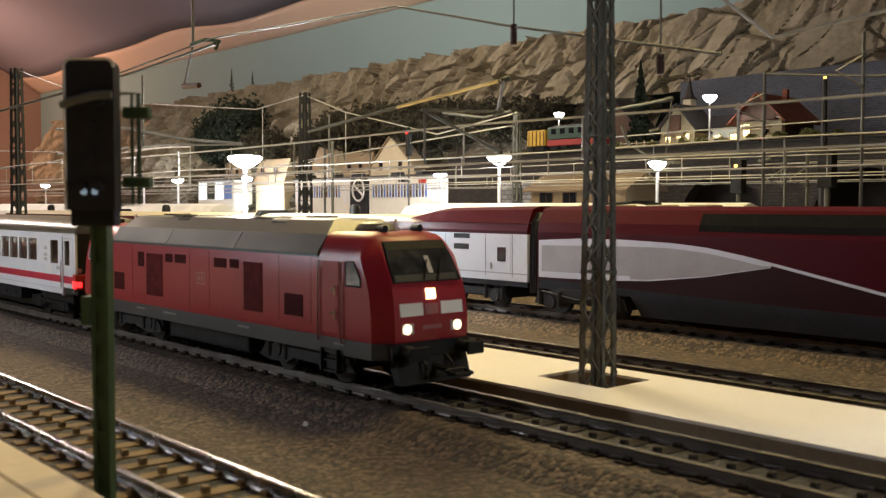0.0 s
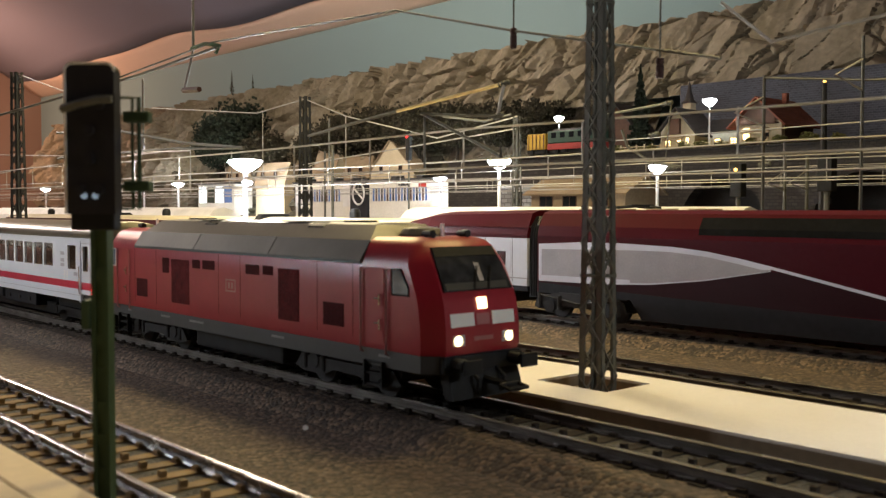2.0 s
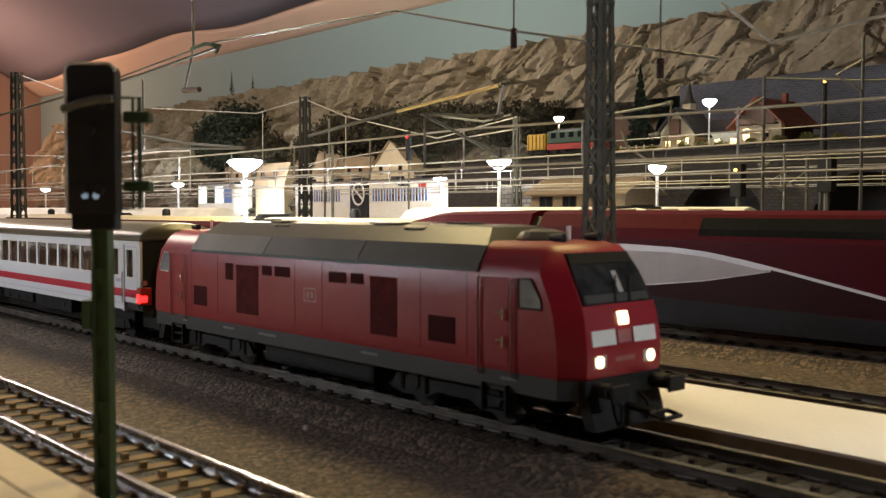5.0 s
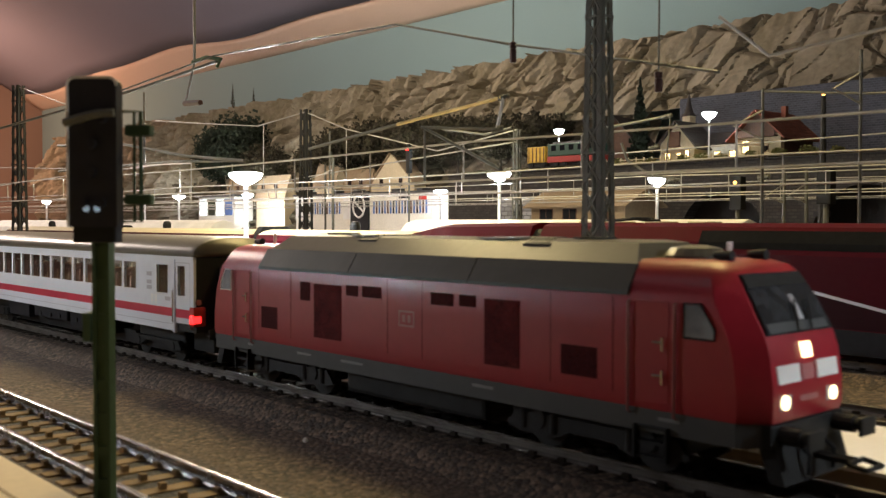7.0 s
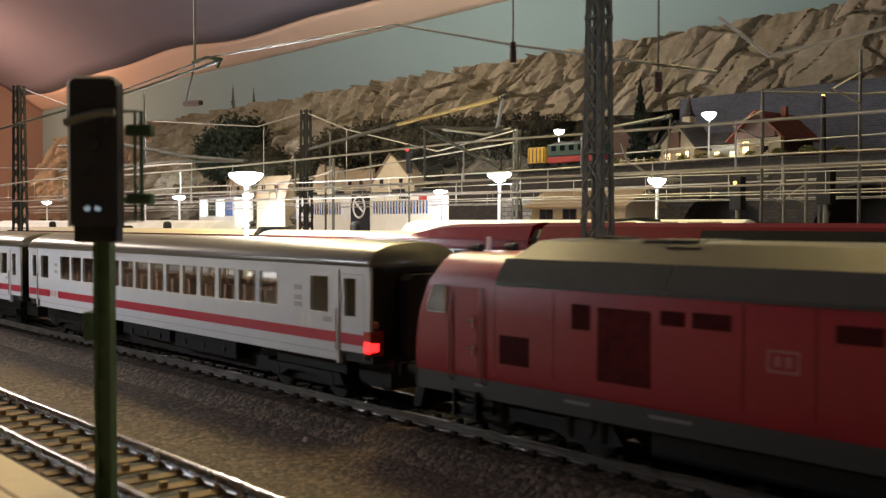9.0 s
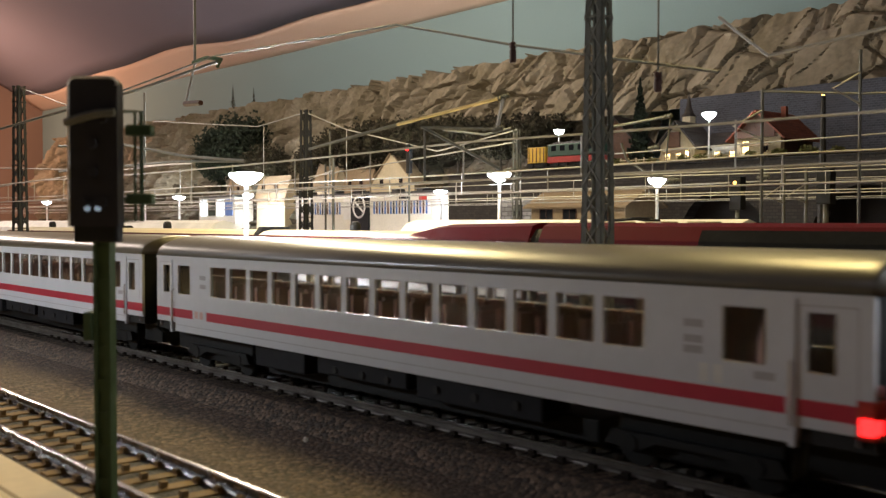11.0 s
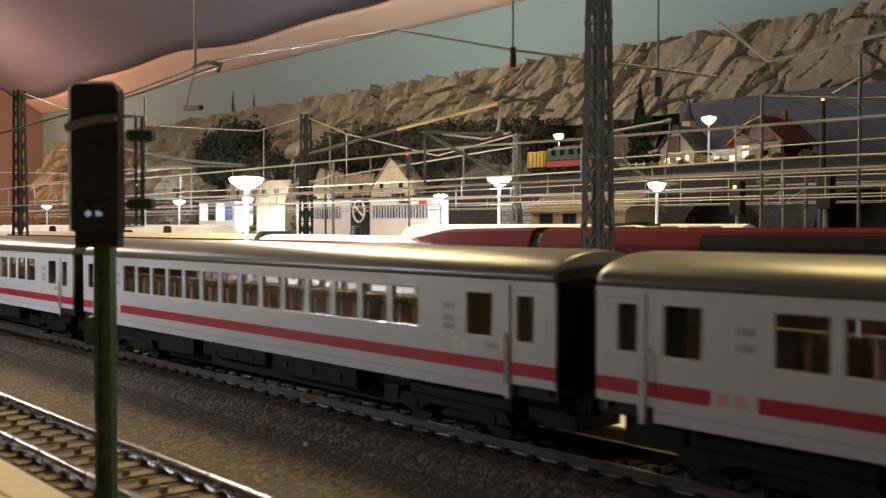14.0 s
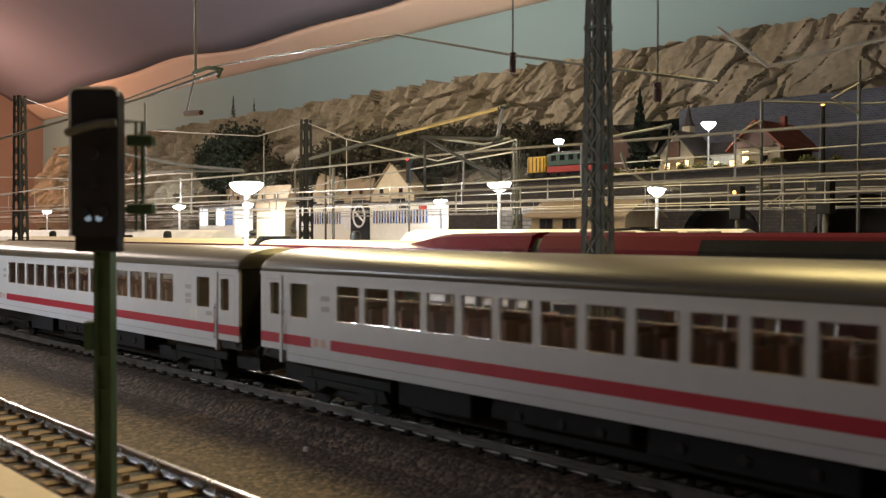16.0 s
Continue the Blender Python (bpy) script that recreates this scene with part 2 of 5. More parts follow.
SHINGLE = material("dark_shingle_roof", (0.045, 0.036, 0.030), 0.9, second=(0.08, 0.06, 0.045), scale=60, bump=0.4, grain=0.25)
TIMBER = material("dark_timber", (0.11, 0.05, 0.026), 0.75, second=(0.065, 0.03, 0.017), scale=80, bump=0.3, grain=0.2)
STRAW = material("tan_roof_card", (0.33, 0.24, 0.14), 0.85, second=(0.25, 0.18, 0.105), scale=40, bump=0.2)
LEAF = material("dark_green_foliage", (0.030, 0.042, 0.020), 0.9, second=(0.018, 0.022, 0.012), scale=80, mix=0.9, grain=0.4)
LEAF_OLIVE = material("olive_foliage", (0.062, 0.055, 0.026), 0.9, second=(0.042, 0.03, 0.018), scale=80, mix=0.9, grain=0.4)
GRASS = material("meadow_flock", (0.20, 0.19, 0.055), 0.95, second=(0.12, 0.11, 0.04), scale=60, mix=0.9, bump=0.6, grain=0.3)
BARK = material("bark", (0.06, 0.045, 0.03), 0.9, bump=0.4)
YELLOW = material("yellow_wagon_paint", (0.75, 0.44, 0.03), 0.5)
GREEN_PAINT = material("green_loco_paint", (0.02, 0.075, 0.045), 0.4)
RED_PAINT = material("bright_red_paint", (0.45, 0.03, 0.02), 0.45)
BLUE_BAR = material("blue_panel", (0.06, 0.16, 0.42), 0.5)
WHITE_PAINT = material("white_panel", (0.78, 0.76, 0.72), 0.5, grain=0.03)
LENS_WARM = glow("warm_headlight", (1.0, 0.80, 0.42), 4.0)
LENS_RED = glow("red_tail_light", (1.0, 0.012, 0.012), 5.0)
LENS_AMBER = glow("amber_lamp", (1.0, 0.5, 0.1), 4.0)
LAMP_WHITE = glow("cool_white_led", (0.86, 0.94, 1.0), 30.0)
LIT_WINDOW = glow("lit_window", (1.0, 0.72, 0.32), 4.0)
BLUE_LED = glow("pale_blue_led", (0.55, 0.75, 1.0), 0.22)


# ---- mesh tools ----
def part(name, bm, mat, parent=None, label="", smooth=False):
    """Links a bmesh, drawn in millimetres, as one mesh object."""
    for v in bm.verts:
        v.co *= MM
    me = bpy.data.meshes.new(name)
    bm.normal_update()
    bm.to_mesh(me)
    bm.free()
    me.materials.append(mat)
    if smooth:
        for poly in me.polygons:
            poly.use_smooth = True
    ob = new(name, me)
    if parent:
        ob.parent = parent
    if label:
        tagged(ob, label)
    return ob


def piece(name, me, parent, x, y, z, turn=0.0):
    """One of many alike pieces, on shared mesh data."""
    ob = new(name, me)
    ob.parent = parent
    ob.matrix_basis = pose(x * MM, y * MM, z * MM, 0, 0, turn)
    return ob


def mesh_of(bm, mat, name):
    for v in bm.verts:
        v.co *= MM
    me = bpy.data.meshes.new(name)
    bm.to_mesh(me)
    bm.free()
    me.materials.append(mat)
    return me


def empty(name, x=0, y=0, z=0, turn=0):
    ob = new(name)
    ob.empty_display_size = 0.005
    ob.matrix_basis = pose(x * MM, y * MM, z * MM, 0, 0, turn)
    return ob


def hull_faces(bm, vs, faces):
    for f in faces:
        bm.faces.new([vs[i] for i in f])


def box(bm, x0, x1, y0, y1, z0, z1, bevel=0.0):
    vs = [bm.verts.new((x, y, z)) for z in (z0, z1) for y in (y0, y1) for x in (x0, x1)]
    hull_faces(bm, vs, [(0, 2, 3, 1), (4, 5, 7, 6), (0, 1, 5, 4), (2, 6, 7, 3), (0, 4, 6, 2), (1, 3, 7, 5)])
    if bevel:
        es = list({e for v in vs for e in v.link_edges})
        bmesh.ops.bevel(bm, geom=es, offset=bevel, segments=2, affect="EDGES", profile=0.6)
    return bm


def boxed(*a, **k):
    return box(bmesh.new(), *a, **k)


def prism(bm, outline, a, b, axis="x"):
    """An outline of (u, v) swept along an axis: x sweeps (y, z), y sweeps (x, z), z sweeps (x, y)."""
    def at(u, v, w):
        return {"x": (w, u, v), "y": (u, w, v), "z": (u, v, w)}[axis]
    p = [bm.verts.new(at(u, v, a)) for u, v in outline]
    q = [bm.verts.new(at(u, v, b)) for u, v in outline]
    n = len(outline)
    for i in range(n):
        bm.faces.new((p[i], p[(i + 1) % n], q[(i + 1) % n], q[i]))
    bm.faces.new(p[::-1])
    bm.faces.new(q)
    bmesh.ops.recalc_face_normals(bm, faces=bm.faces[:])
    return bm


def rod(bm, a, b, r, n=6, r2=None):
    """A round bar from a to b."""
    a, b = Vector(a), Vector(b)
    w = (b - a).normalized()
    u = w.orthogonal().normalized()
    v = w.cross(u)
    rings = []
    for c, rad in ((a, r), (b, r if r2 is None else r2)):
        rings.append([bm.verts.new(c + rad * (math.cos(k * math.tau / n) * u + math.sin(k * math.tau / n) * v)) for k in range(n)])
    for k in range(n):
        bm.faces.new((rings[0][k], rings[0][(k + 1) % n], rings[1][(k + 1) % n], rings[1][k]))
    bm.faces.new(rings[0][::-1])
    bm.faces.new(rings[1])
    return bm


def wire_run(bm, points, r, n=5):
    """One bent round bar through the points."""
    ps = [Vector(p) for p in points]
    rings = []
    up = None
    for i, p in enumerate(ps):
        w = (ps[min(i + 1, len(ps) - 1)] - ps[max(i - 1, 0)])
        if w.length < 1e-6:
            w = ps[min(i + 1, len(ps) - 1)] - p
        w.normalize()
        u = w.orthogonal() if up is None else up - w * up.dot(w)
        if u.length < 1e-4:
            u = w.orthogonal()
        u.normalize()
        up = u
        v = w.cross(u)
        rings.append([bm.verts.new(p + r * (math.cos(k * math.tau / n) * u + math.sin(k * math.tau / n) * v)) for k in range(n)])
    for a, b in zip(rings[:-1], rings[1:]):
        for k in range(n):
            bm.faces.new((a[k], a[(k + 1) % n], b[(k + 1) % n], b[k]))
    bm.faces.new(rings[0][::-1])
    bm.faces.new(rings[-1])
    return bm


def lathe(bm, profile, at=(0, 0, 0), n=16):
    """A turned shape: (radius, z) pairs."""
    rings = []
    for r, z in profile:
        rings.append([bm.verts.new((at[0] + r * math.cos(k * math.tau / n), at[1] + r * math.sin(k * math.tau / n), at[2] + z)) for k in range(n)])
    for lo, hi in zip(rings[:-1], rings[1:]):
        for k in range(n):
            bm.faces.new((lo[k], lo[(k + 1) % n], hi[(k + 1) % n], hi[k]))
    bm.faces.new(rings[0][::-1])
    bm.faces.new(rings[-1])
    return bm


def wheel_disc(bm, x, y, z, r, w, n=20):
    rod(bm, (x, y - w / 2, z), (x, y + w / 2, z), r, n)
    rod(bm, (x, y - w / 2 - 0.5, z), (x, y + w / 2 + 0.5, z), r * 0.45, n)
    return bm


# ---- ground and room ----
def build_room():
    bm = bmesh.new()
    nx, ny = 130, 60
    xs = np.linspace(-3200, 900, nx)
    ys = np.linspace(-700, 1000, ny)
    grid = [[bm.verts.new((x, y, -7.2 + 0.8 * noise.noise(Vector((x * 0.03, y * 0.03, 0))))) for x in xs] for y in ys]
    for j in range(ny - 1):
        for i in range(nx - 1):
            bm.faces.new((grid[j][i], grid[j][i + 1], grid[j + 1][i + 1], grid[j + 1][i]))
    tagged(part("ground", bm, BALLAST, smooth=True), "brown granular ballast between the model railway tracks", "ground", kind="structure")
    tagged(part("baseboard", boxed(-3200, 900, -700, 1000, -40, -10), TABLE), "dark wooden baseboard under the layout", "baseboard", kind="structure")
    tagged(part("floor", boxed(-3300, 1500, -2200, 1100, -1060, -1040), ROOM), "dark brown floor of the attic room", "floor", kind="structure")
    tagged(part("wall_back", boxed(-3300, 1500, 980, 1000, -1040, 900), SKY), "wall behind the layout painted as a dull green-blue sky", "wall", kind="structure")
    tagged(part("wall_left", boxed(-3320, -3300, -2200, 1100, -1040, 1700), END_WALL), "brown cloth end wall of the room", "wall", kind="structure")
    tagged(part("wall_right", boxed(1500, 1520, -2200, 1100, -1040, 1700), ROOM), "brown end wall of the room", "wall", kind="structure")
    tagged(part("wall_front", boxed(-3300, 1500, -2220, -2200, -1040, 1700), ROOM), "brown wall behind the viewer", "wall", kind="structure")
    # sloping attic ceiling, and a coved valance of pale cloth that joins it to the painted wall
    def crease(x):
        return 466 + 9 * math.sin(x * 0.0047) + 5 * math.sin(x * 0.0113 + 1)
    bm = bmesh.new()
    xs = [-3300 + 4800 * i / 119 for i in range(120)]
    rows = [[bm.verts.new((x, y, zb + k * (crease(x) - 420))) for x in xs] for y, zb, k in ((992, 418, 0), (970, 420, 0.12), (945, 420, 0.42), (925, 420, 0.72), (908, 420, 1.0))]
    for a, b in zip(rows[:-1], rows[1:]):
        for i in range(119):
            bm.faces.new((a[i], a[i + 1], b[i + 1], b[i]))
    ob = part("ceiling_cove", bm, VALANCE, smooth=True)
    solid = ob.modifiers.new("thickness", "SOLIDIFY")
    solid.thickness, solid.offset = 0.006, 1
    tagged(ob, "pale peach cloth valance along the top of the wall", "valance", kind="structure")
    bm = bmesh.new()
    rows = []
    for j in range(30):
        v = j / 29
        y = 908 - 3120 * v ** 1.3
        rows.append([bm.verts.new((x, y, crease(x) * (1 - min(1, v * 3)) + 466 * min(1, v * 3) + 1150 * v ** 1.15)) for x in xs])
    for a, b in zip(rows[:-1], rows[1:]):
        for i in range(119):
            bm.faces.new((a[i], a[i + 1], b[i + 1], b[i]))
    ob = part("ceiling", bm, CEILING, smooth=True)
    solid = ob.modifiers.new("thickness", "SOLIDIFY")
    solid.thickness, solid.offset = 0.012, 1
    tagged(ob, "sloping mauve-grey attic ceiling with soft folds", "ceiling", kind="structure")


# ---- tracks ----
def build_track(y, x0, x1, near0, near1, light=False, studs=False, shiny=False, label=""):
    """Two rails on sleepers. Between near0 and near1 the sleepers are single pieces."""
    track = empty("track", 0, y, 0)
    bed = bmesh.new()
    prism(bed, [(-27, -7.6), (-18.5, -3.0), (18.5, -3.0), (27, -7.6)], x0, x1)
    part("ballast_bed", bed, BALLAST, track)
    fill = bmesh.new()
    prism(fill, [(-7.6, -3.6), (-7.2, -2.9), (7.2, -2.9), (7.6, -3.6)], x0, x1)
    part("ballast_fill", fill, BED, track)
    for s in (-1, 1):
        bm = bmesh.new()
        c = s * 8.95
        prism(bm, [(c - 1.2, -2.5), (c + 1.2, -2.5), (c + 1.0, -2.1), (c + 0.25, -1.8), (c + 0.25, -0.8), (c + 0.7, -0.5),
                   (c + 0.7, -0.12), (c + 0.45, 0), (c - 0.45, 0), (c - 0.7, -0.12), (c - 0.7, -0.5), (c - 0.25, -0.8),
                   (c - 0.25, -1.8), (c - 1.0, -2.1)], x0, x1)
        rail = part("rail", bm, RAIL if shiny else RAIL_SIDE, track)
        part("rail_head", boxed(x0, x1, c - 0.42, c + 0.42, -0.02, 0.05), STEEL if not shiny else RAIL, rail)
    mat = SLEEPER_LIGHT if light else SLEEPER

    def sleeper(bm, x):
        e = 14.3 if light else 12.6
        prism(bm, [(-e - 0.2, -4.6), (e + 0.2, -4.6), (e - 0.3, -2.6), (-e + 0.3, -2.6)], x - 1.9, x + 1.9)
        for s in (-1, 1):
            for d in (-1.55, 1.55):
                box(bm, x - 1.0, x + 1.0, s * 8.95 + d - 0.5, s * 8.95 + d + 0.5, -2.6, -1.75)
        if studs:
            box(bm, x - 0.7, x + 0.7, -0.7, 0.7, -2.6, -1.3)
    me = mesh_of((lambda b: (sleeper(b, 0), b)[1])(bmesh.new()), mat, "sleeper")
    rest = bmesh.new()
    x = x0 + 4
    count = 0
    while x < x1:
        if near0 <= x <= near1:
            piece("sleeper", me, track, x, 0, 0)
        else:
            box(rest, x - 1.9, x + 1.9, -14.3, 14.3, -4.6, -2.6)
            count += 1
        x += 9.0
    if count:
        tagged(part("far_sleeper", rest, mat, track), kind="stuff")
    else:
        rest.free()
    tagged(track, label, "railway track", group="tracks")
    return track


# ---- locomotive ----
def loco_levels():
    # z, side end, side half width, front end, front half width
    return [(14.2, -5.0, 16.9, 0.0, 12.6), (15.4, -4.6, 17.1, 0.35, 13.0), (21, -4.8, 17.1, 0.3, 13.0), (26.5, -5.6, 17.1, -0.5, 12.9),
            (29.5, -6.4, 17.1, -1.4, 12.8), (36.6, -9.6, 17.0, -5.4, 12.2), (41.2, -12.0, 14.6, -8.6, 11.4), (42.6, -13.2, 13.4, -10.2, 10.6), (43.5, -16.0, 11.0, -13.0, 8.5)]


def nose_at(z):
    lv = loco_levels()
    for a, b in zip(lv[:-1], lv[1:]):
        if a[0] <= z <= b[0]:
            k = (z - a[0]) / (b[0] - a[0])
            return [p + k * (q - p) for p, q in zip(a, b)]
    return lv[-1]


def build_loco():
    loco = empty("diesel_locomotive")
    L = 203.8
    bm = bmesh.new()
    rings = []
    for z, ss, w, sf, wf in loco_levels():
        ring = [(sf, -wf), (sf, wf), (ss, w), (-L - ss, w), (-L - sf, wf), (-L - sf, -wf), (-L - ss, -w), (ss, -w)]
        rings.append([bm.verts.new((x, y, z)) for x, y in ring])
    for a, b in zip(rings[:-1], rings[1:]):
        for i in range(8):
            bm.faces.new((a[i], a[(i + 1) % 8], b[(i + 1) % 8], b[i]))
    bm.faces.new(rings[0][::-1])
    bm.faces.new(rings[-1])
    sharp = [e for e in bm.edges if e.calc_face_angle(0) > 0.35]
    bmesh.ops.bevel(bm, geom=sharp, offset=0.9, segments=3, affect="EDGES", clamp_overlap=True)
    body = part("body", bm, RED, loco, smooth=True)
    body.data.set_sharp_from_angle(angle=radians(32))
    # grey frame band under the red body
    bm = bmesh.new()
    plan = [(-0.3, -12.4), (-0.3, 12.4), (-5, 16.8), (-L + 5, 16.8), (-L + 0.3, 12.4), (-L + 0.3, -12.4), (-L + 5, -16.8), (-5, -16.8)]
    prism(bm, plan, 9.6, 14.2, "z")
    part("frame_band", bm, LOCO_GREY, loco, "umbra-grey frame band")
    # raised roof hood with sloped ends
    bm = bmesh.new()
    sec = [(-17.25, 36.4), (-17.25, 37.2), (-13.9, 42.4), (-8.8, 46.6), (-5, 47.1), (5, 47.1), (8.8, 46.6), (13.9, 42.4), (17.25, 37.2), (17.25, 36.4)]
    ends = [(-29.0, -171.0), (-29.0, -171.0), (-29.4, -169.0), (-33, -165), (-36, -162)]
    p, q = [], []
    for i, (y, z) in enumerate(sec):
        e = ends[min(i, len(sec) - 1 - i)]
        p.append(bm.verts.new((e[0], y, z)))
        q.append(bm.verts.new((e[1], y, z)))
    n = len(sec)
    for i in range(n):
        bm.faces.new((p[i], q[i], q[(i + 1) % n], p[(i + 1) % n]))
    for i in range(n // 2 - 1):
        bm.faces.new((p[i], p[i + 1], p[n - 2 - i], p[n - 1 - i]))
        bm.faces.new((q[i + 1], q[i], q[n - 1 - i], q[n - 2 - i]))
    bmesh.ops.recalc_face_normals(bm, faces=bm.faces[:])
    part("roof_hood", bm, ROOF_GREY, loco, "grey sloping roof hood")
    # hood flanks, the shade of the steep slope painted in: three sheets a side with narrow joints
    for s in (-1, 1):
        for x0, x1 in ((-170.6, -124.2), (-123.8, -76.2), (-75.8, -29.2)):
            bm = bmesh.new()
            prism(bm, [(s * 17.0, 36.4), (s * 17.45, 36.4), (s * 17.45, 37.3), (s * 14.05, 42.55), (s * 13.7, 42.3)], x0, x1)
            part("shaded_hood_flank", bm, LOCO_GREY, loco, "hood flank painted darker for the shade on its slope")
    for x in (-52, -150):
        bm = bmesh.new()
        rod(bm, (x, 0, 46.5), (x, 0, 47.6), 5.0, 20)
        part("roof_fan", bm, BLACK, loco)
    for x in (-57, -121):
        bm = bmesh.new()
        prism(bm, [(-10.2, 45.5), (-8.4, 46.7), (-6.6, 47.5), (-10.0, 46.0)], x - 8, x)
        part("roof_notch", bm, BLACK, loco)
    for x in (-75, -130):
        part("roof_panel", boxed(x - 7, x + 7, -8.5, 8.5, 47.0, 47.3), ROOF_GREY, loco)
    # cab roof fittings
    bm = bmesh.new()
    lathe(bm, [(6.5, 0), (6.5, 0.8), (5.2, 2.4), (2.0, 3.0)], (-26, 1.5, 43.2), 18)
    part("cooling_dome", bm, ROOF_GREY, loco)
    for sx in (-14.6, -L + 14.6):
        for y in (-6, 6.5):
            bm = bmesh.new()
            rod(bm, (sx - 2, y, 44.4), (sx + 2, y, 44.4), 0.75, 8, 1.1)
            box(bm, sx - 0.8, sx + 0.8, y - 0.5, y + 0.5, 43.2, 44.4)
            part("horn", bm, BLACK, loco)
        part("aerial", rod(bmesh.new(), (sx - 4, 2.5, 43), (sx - 4, 2.5, 47), 0.55, 8), WHITE_PAINT, loco)
    # sides: grilles, doors, rails
    for s in (-1, 1):
        yo = 17.1 * s

        def plate(x0, x1, z0, z1, proud=0.12):
            return boxed(x0, x1, min(yo - 0.3 * s, yo + proud * s), max(yo - 0.3 * s, yo + proud * s), z0, z1)
        for x0, x1, z0, z1 in ((-147.8, -142.8, 28.2, 33.6), (-125.1, -119.7, 30.8, 33.7), (-117.9, -109.6, 30.8, 33.8),
                               (-89.6, -81.5, 30.6, 33.7), (-79.3, -73.6, 30.9, 33.7), (-47, -37.1, 18.6, 25), (-169.5, -160.4, 18.5, 25.1)):
            part("louvre", plate(x0, x1, z0, z1), GRILLE, loco)
        for x0, x1 in ((-140.8, -127.5), (-70.6, -59.3)):
            g = part("tall_grille", plate(x0, x1, 18, 33.3), MESH_GRILLE, loco)
            bm = bmesh.new()
            for k in range(22):
                z = 18.5 + k * 0.67
                box(bm, x0 + 0.4, x1 - 0.4, min(yo, yo + 0.22 * s), max(yo, yo + 0.22 * s), z, z + 0.25)
            part("slats", bm, MESH_GRILLE, g)
        # panel seams
        for x in (-33, -50, -93, -107, -153, -171):
            part("panel_seam", boxed(x - 0.09, x + 0.09, min(yo, yo + 0.05 * s), max(yo, yo + 0.05 * s), 16.5, 36), GRILLE, loco)
        for x0, x1 in ((-28.4, -18.2), (-L + 18.2, -L + 28.4)):
            door = part("cab_door", plate(x0 + 1.2, x1 - 1.2, 15.6, 35.6, 0.1), RED, loco)
            for x in (x0 - 0.4, x1 + 0.4):
                bm = bmesh.new()
                wire_run(bm, [(x, yo, 35.4), (x, yo + 0.6 * s, 35.1), (x, yo + 0.6 * s, 13.4), (x, yo - 0.2 * s, 13.0)], 0.27, 6)
                part("handrail", bm, FADED, loco)
            for z in (19.5, 26):
                bm = bmesh.new()
                wire_run(bm, [(x1 - 2.4, yo, z), (x1 - 2.4, yo + 0.7 * s, z), (x1 - 2.4, yo + 0.7 * s, z + 2.6), (x1 - 2.4, yo, z + 2.6)], 0.25)
                rod(bm, (x1 - 2.4, yo + 0.6 * s, z + 1.6), (x1 - 4.6, yo + 0.6 * s, z + 1.6), 0.25)
                part("handle", bm, STEEL, door)
            bm = bmesh.new()
            for z in (10.6, 7.6, 4.6):
                box(bm, x0 + 1.5, x1 - 1.5, yo - 1.6 * (s > 0) - 0.2, yo + 1.6 * (s < 0) + 0.2, z - 0.3, z + 0.3)
            for x in (x0 + 1.3, x1 - 1.3):
                box(bm, x - 0.25, x + 0.25, yo - 0.9, yo + 0.9, 4.3, 11)
            part("steps", bm, BLACK, loco)
        for flip in (0, 1):
            fx = (lambda x: -L - x) if flip else (lambda x: x)
            bm = bmesh.new()
            prism(bm, [(fx(-15.7), 29.2), (fx(-9.4), 29.2), (fx(-9.4), 31), (fx(-12.4), 35.4), (fx(-15.7), 35.4)], yo - 0.2, yo + 0.16 * s, "y")
            w = part("cab_side_window", bm, CAB_PANE, loco)
            bm = bmesh.new()
            wire_run(bm, [(fx(x), yo + 0.15 * s, z) for x, z in ((-15.9, 29), (-9.2, 29), (-9.2, 31), (-12.2, 35.6), (-15.9, 35.6), (-15.9, 29))], 0.22)
            part("window_seal", bm, WHITE_PAINT if flip else BLACK, w)
        # emblem as a plain frame, and small plain marks on the band
        bm = bmesh.new()
        for a in ((-102.3, -96, 24.3, 24.8), (-102.3, -96, 27.9, 28.4), (-102.3, -101.8, 24.8, 27.9), (-96.5, -96, 24.8, 27.9), (-100.8, -99.6, 25.4, 27.3), (-98.7, -97.5, 25.4, 27.3)):
            box(bm, a[0], a[1], min(yo, yo + 0.08 * s), max(yo, yo + 0.08 * s), a[2], a[3])
        part("emblem", bm, FADED, loco, "plain faded square emblem")
        for x, w in ((-178, 3), (-150, 7), (-128, 10), (-75, 7), (-22, 5)):
            part("frame_mark", boxed(x, x + w, min(16.85 * s, 16.9 * s), max(16.85 * s, 16.9 * s), 12.2, 12.9), MARK, loco)
    # fronts
    for flip in (0, 1):
        def at(x, y, z):
            return (-L - x, -y, z) if flip else (x, y, z)

        def face_plate(y0, y1, z0, z1, proud, inset=0.0):
            """A plate that follows the nose between two heights."""
            bm = bmesh.new()
            zs = [z0] + [lv[0] for lv in loco_levels() if z0 < lv[0] < z1] + [z1]
            rows = []
            for z in zs:
                lv = nose_at(z)
                k = min(1.0, (lv[4] - inset) / max(abs(y0), abs(y1)))
                rows.append([[bm.verts.new(at(lv[3] + d, y * k, z + d * 0.35)) for y in (y0, y1)] for d in (-0.25, proud)])
            for a, b in zip(rows[:-1], rows[1:]):
                bm.faces.new((a[1][0], a[1][1], b[1][1], b[1][0]))
                bm.faces.new((a[0][0], b[0][0], b[0][1], a[0][1]))
                for q in (0, 1):
                    bm.faces.new((a[0][q], a[1][q], b[1][q], b[0][q]))
            for r in (rows[0], rows[-1]):
                bm.faces.new((r[0][0], r[0][1], r[1][1], r[1][0]))
            bmesh.ops.recalc_face_normals(bm, faces=bm.faces[:])
            return bm
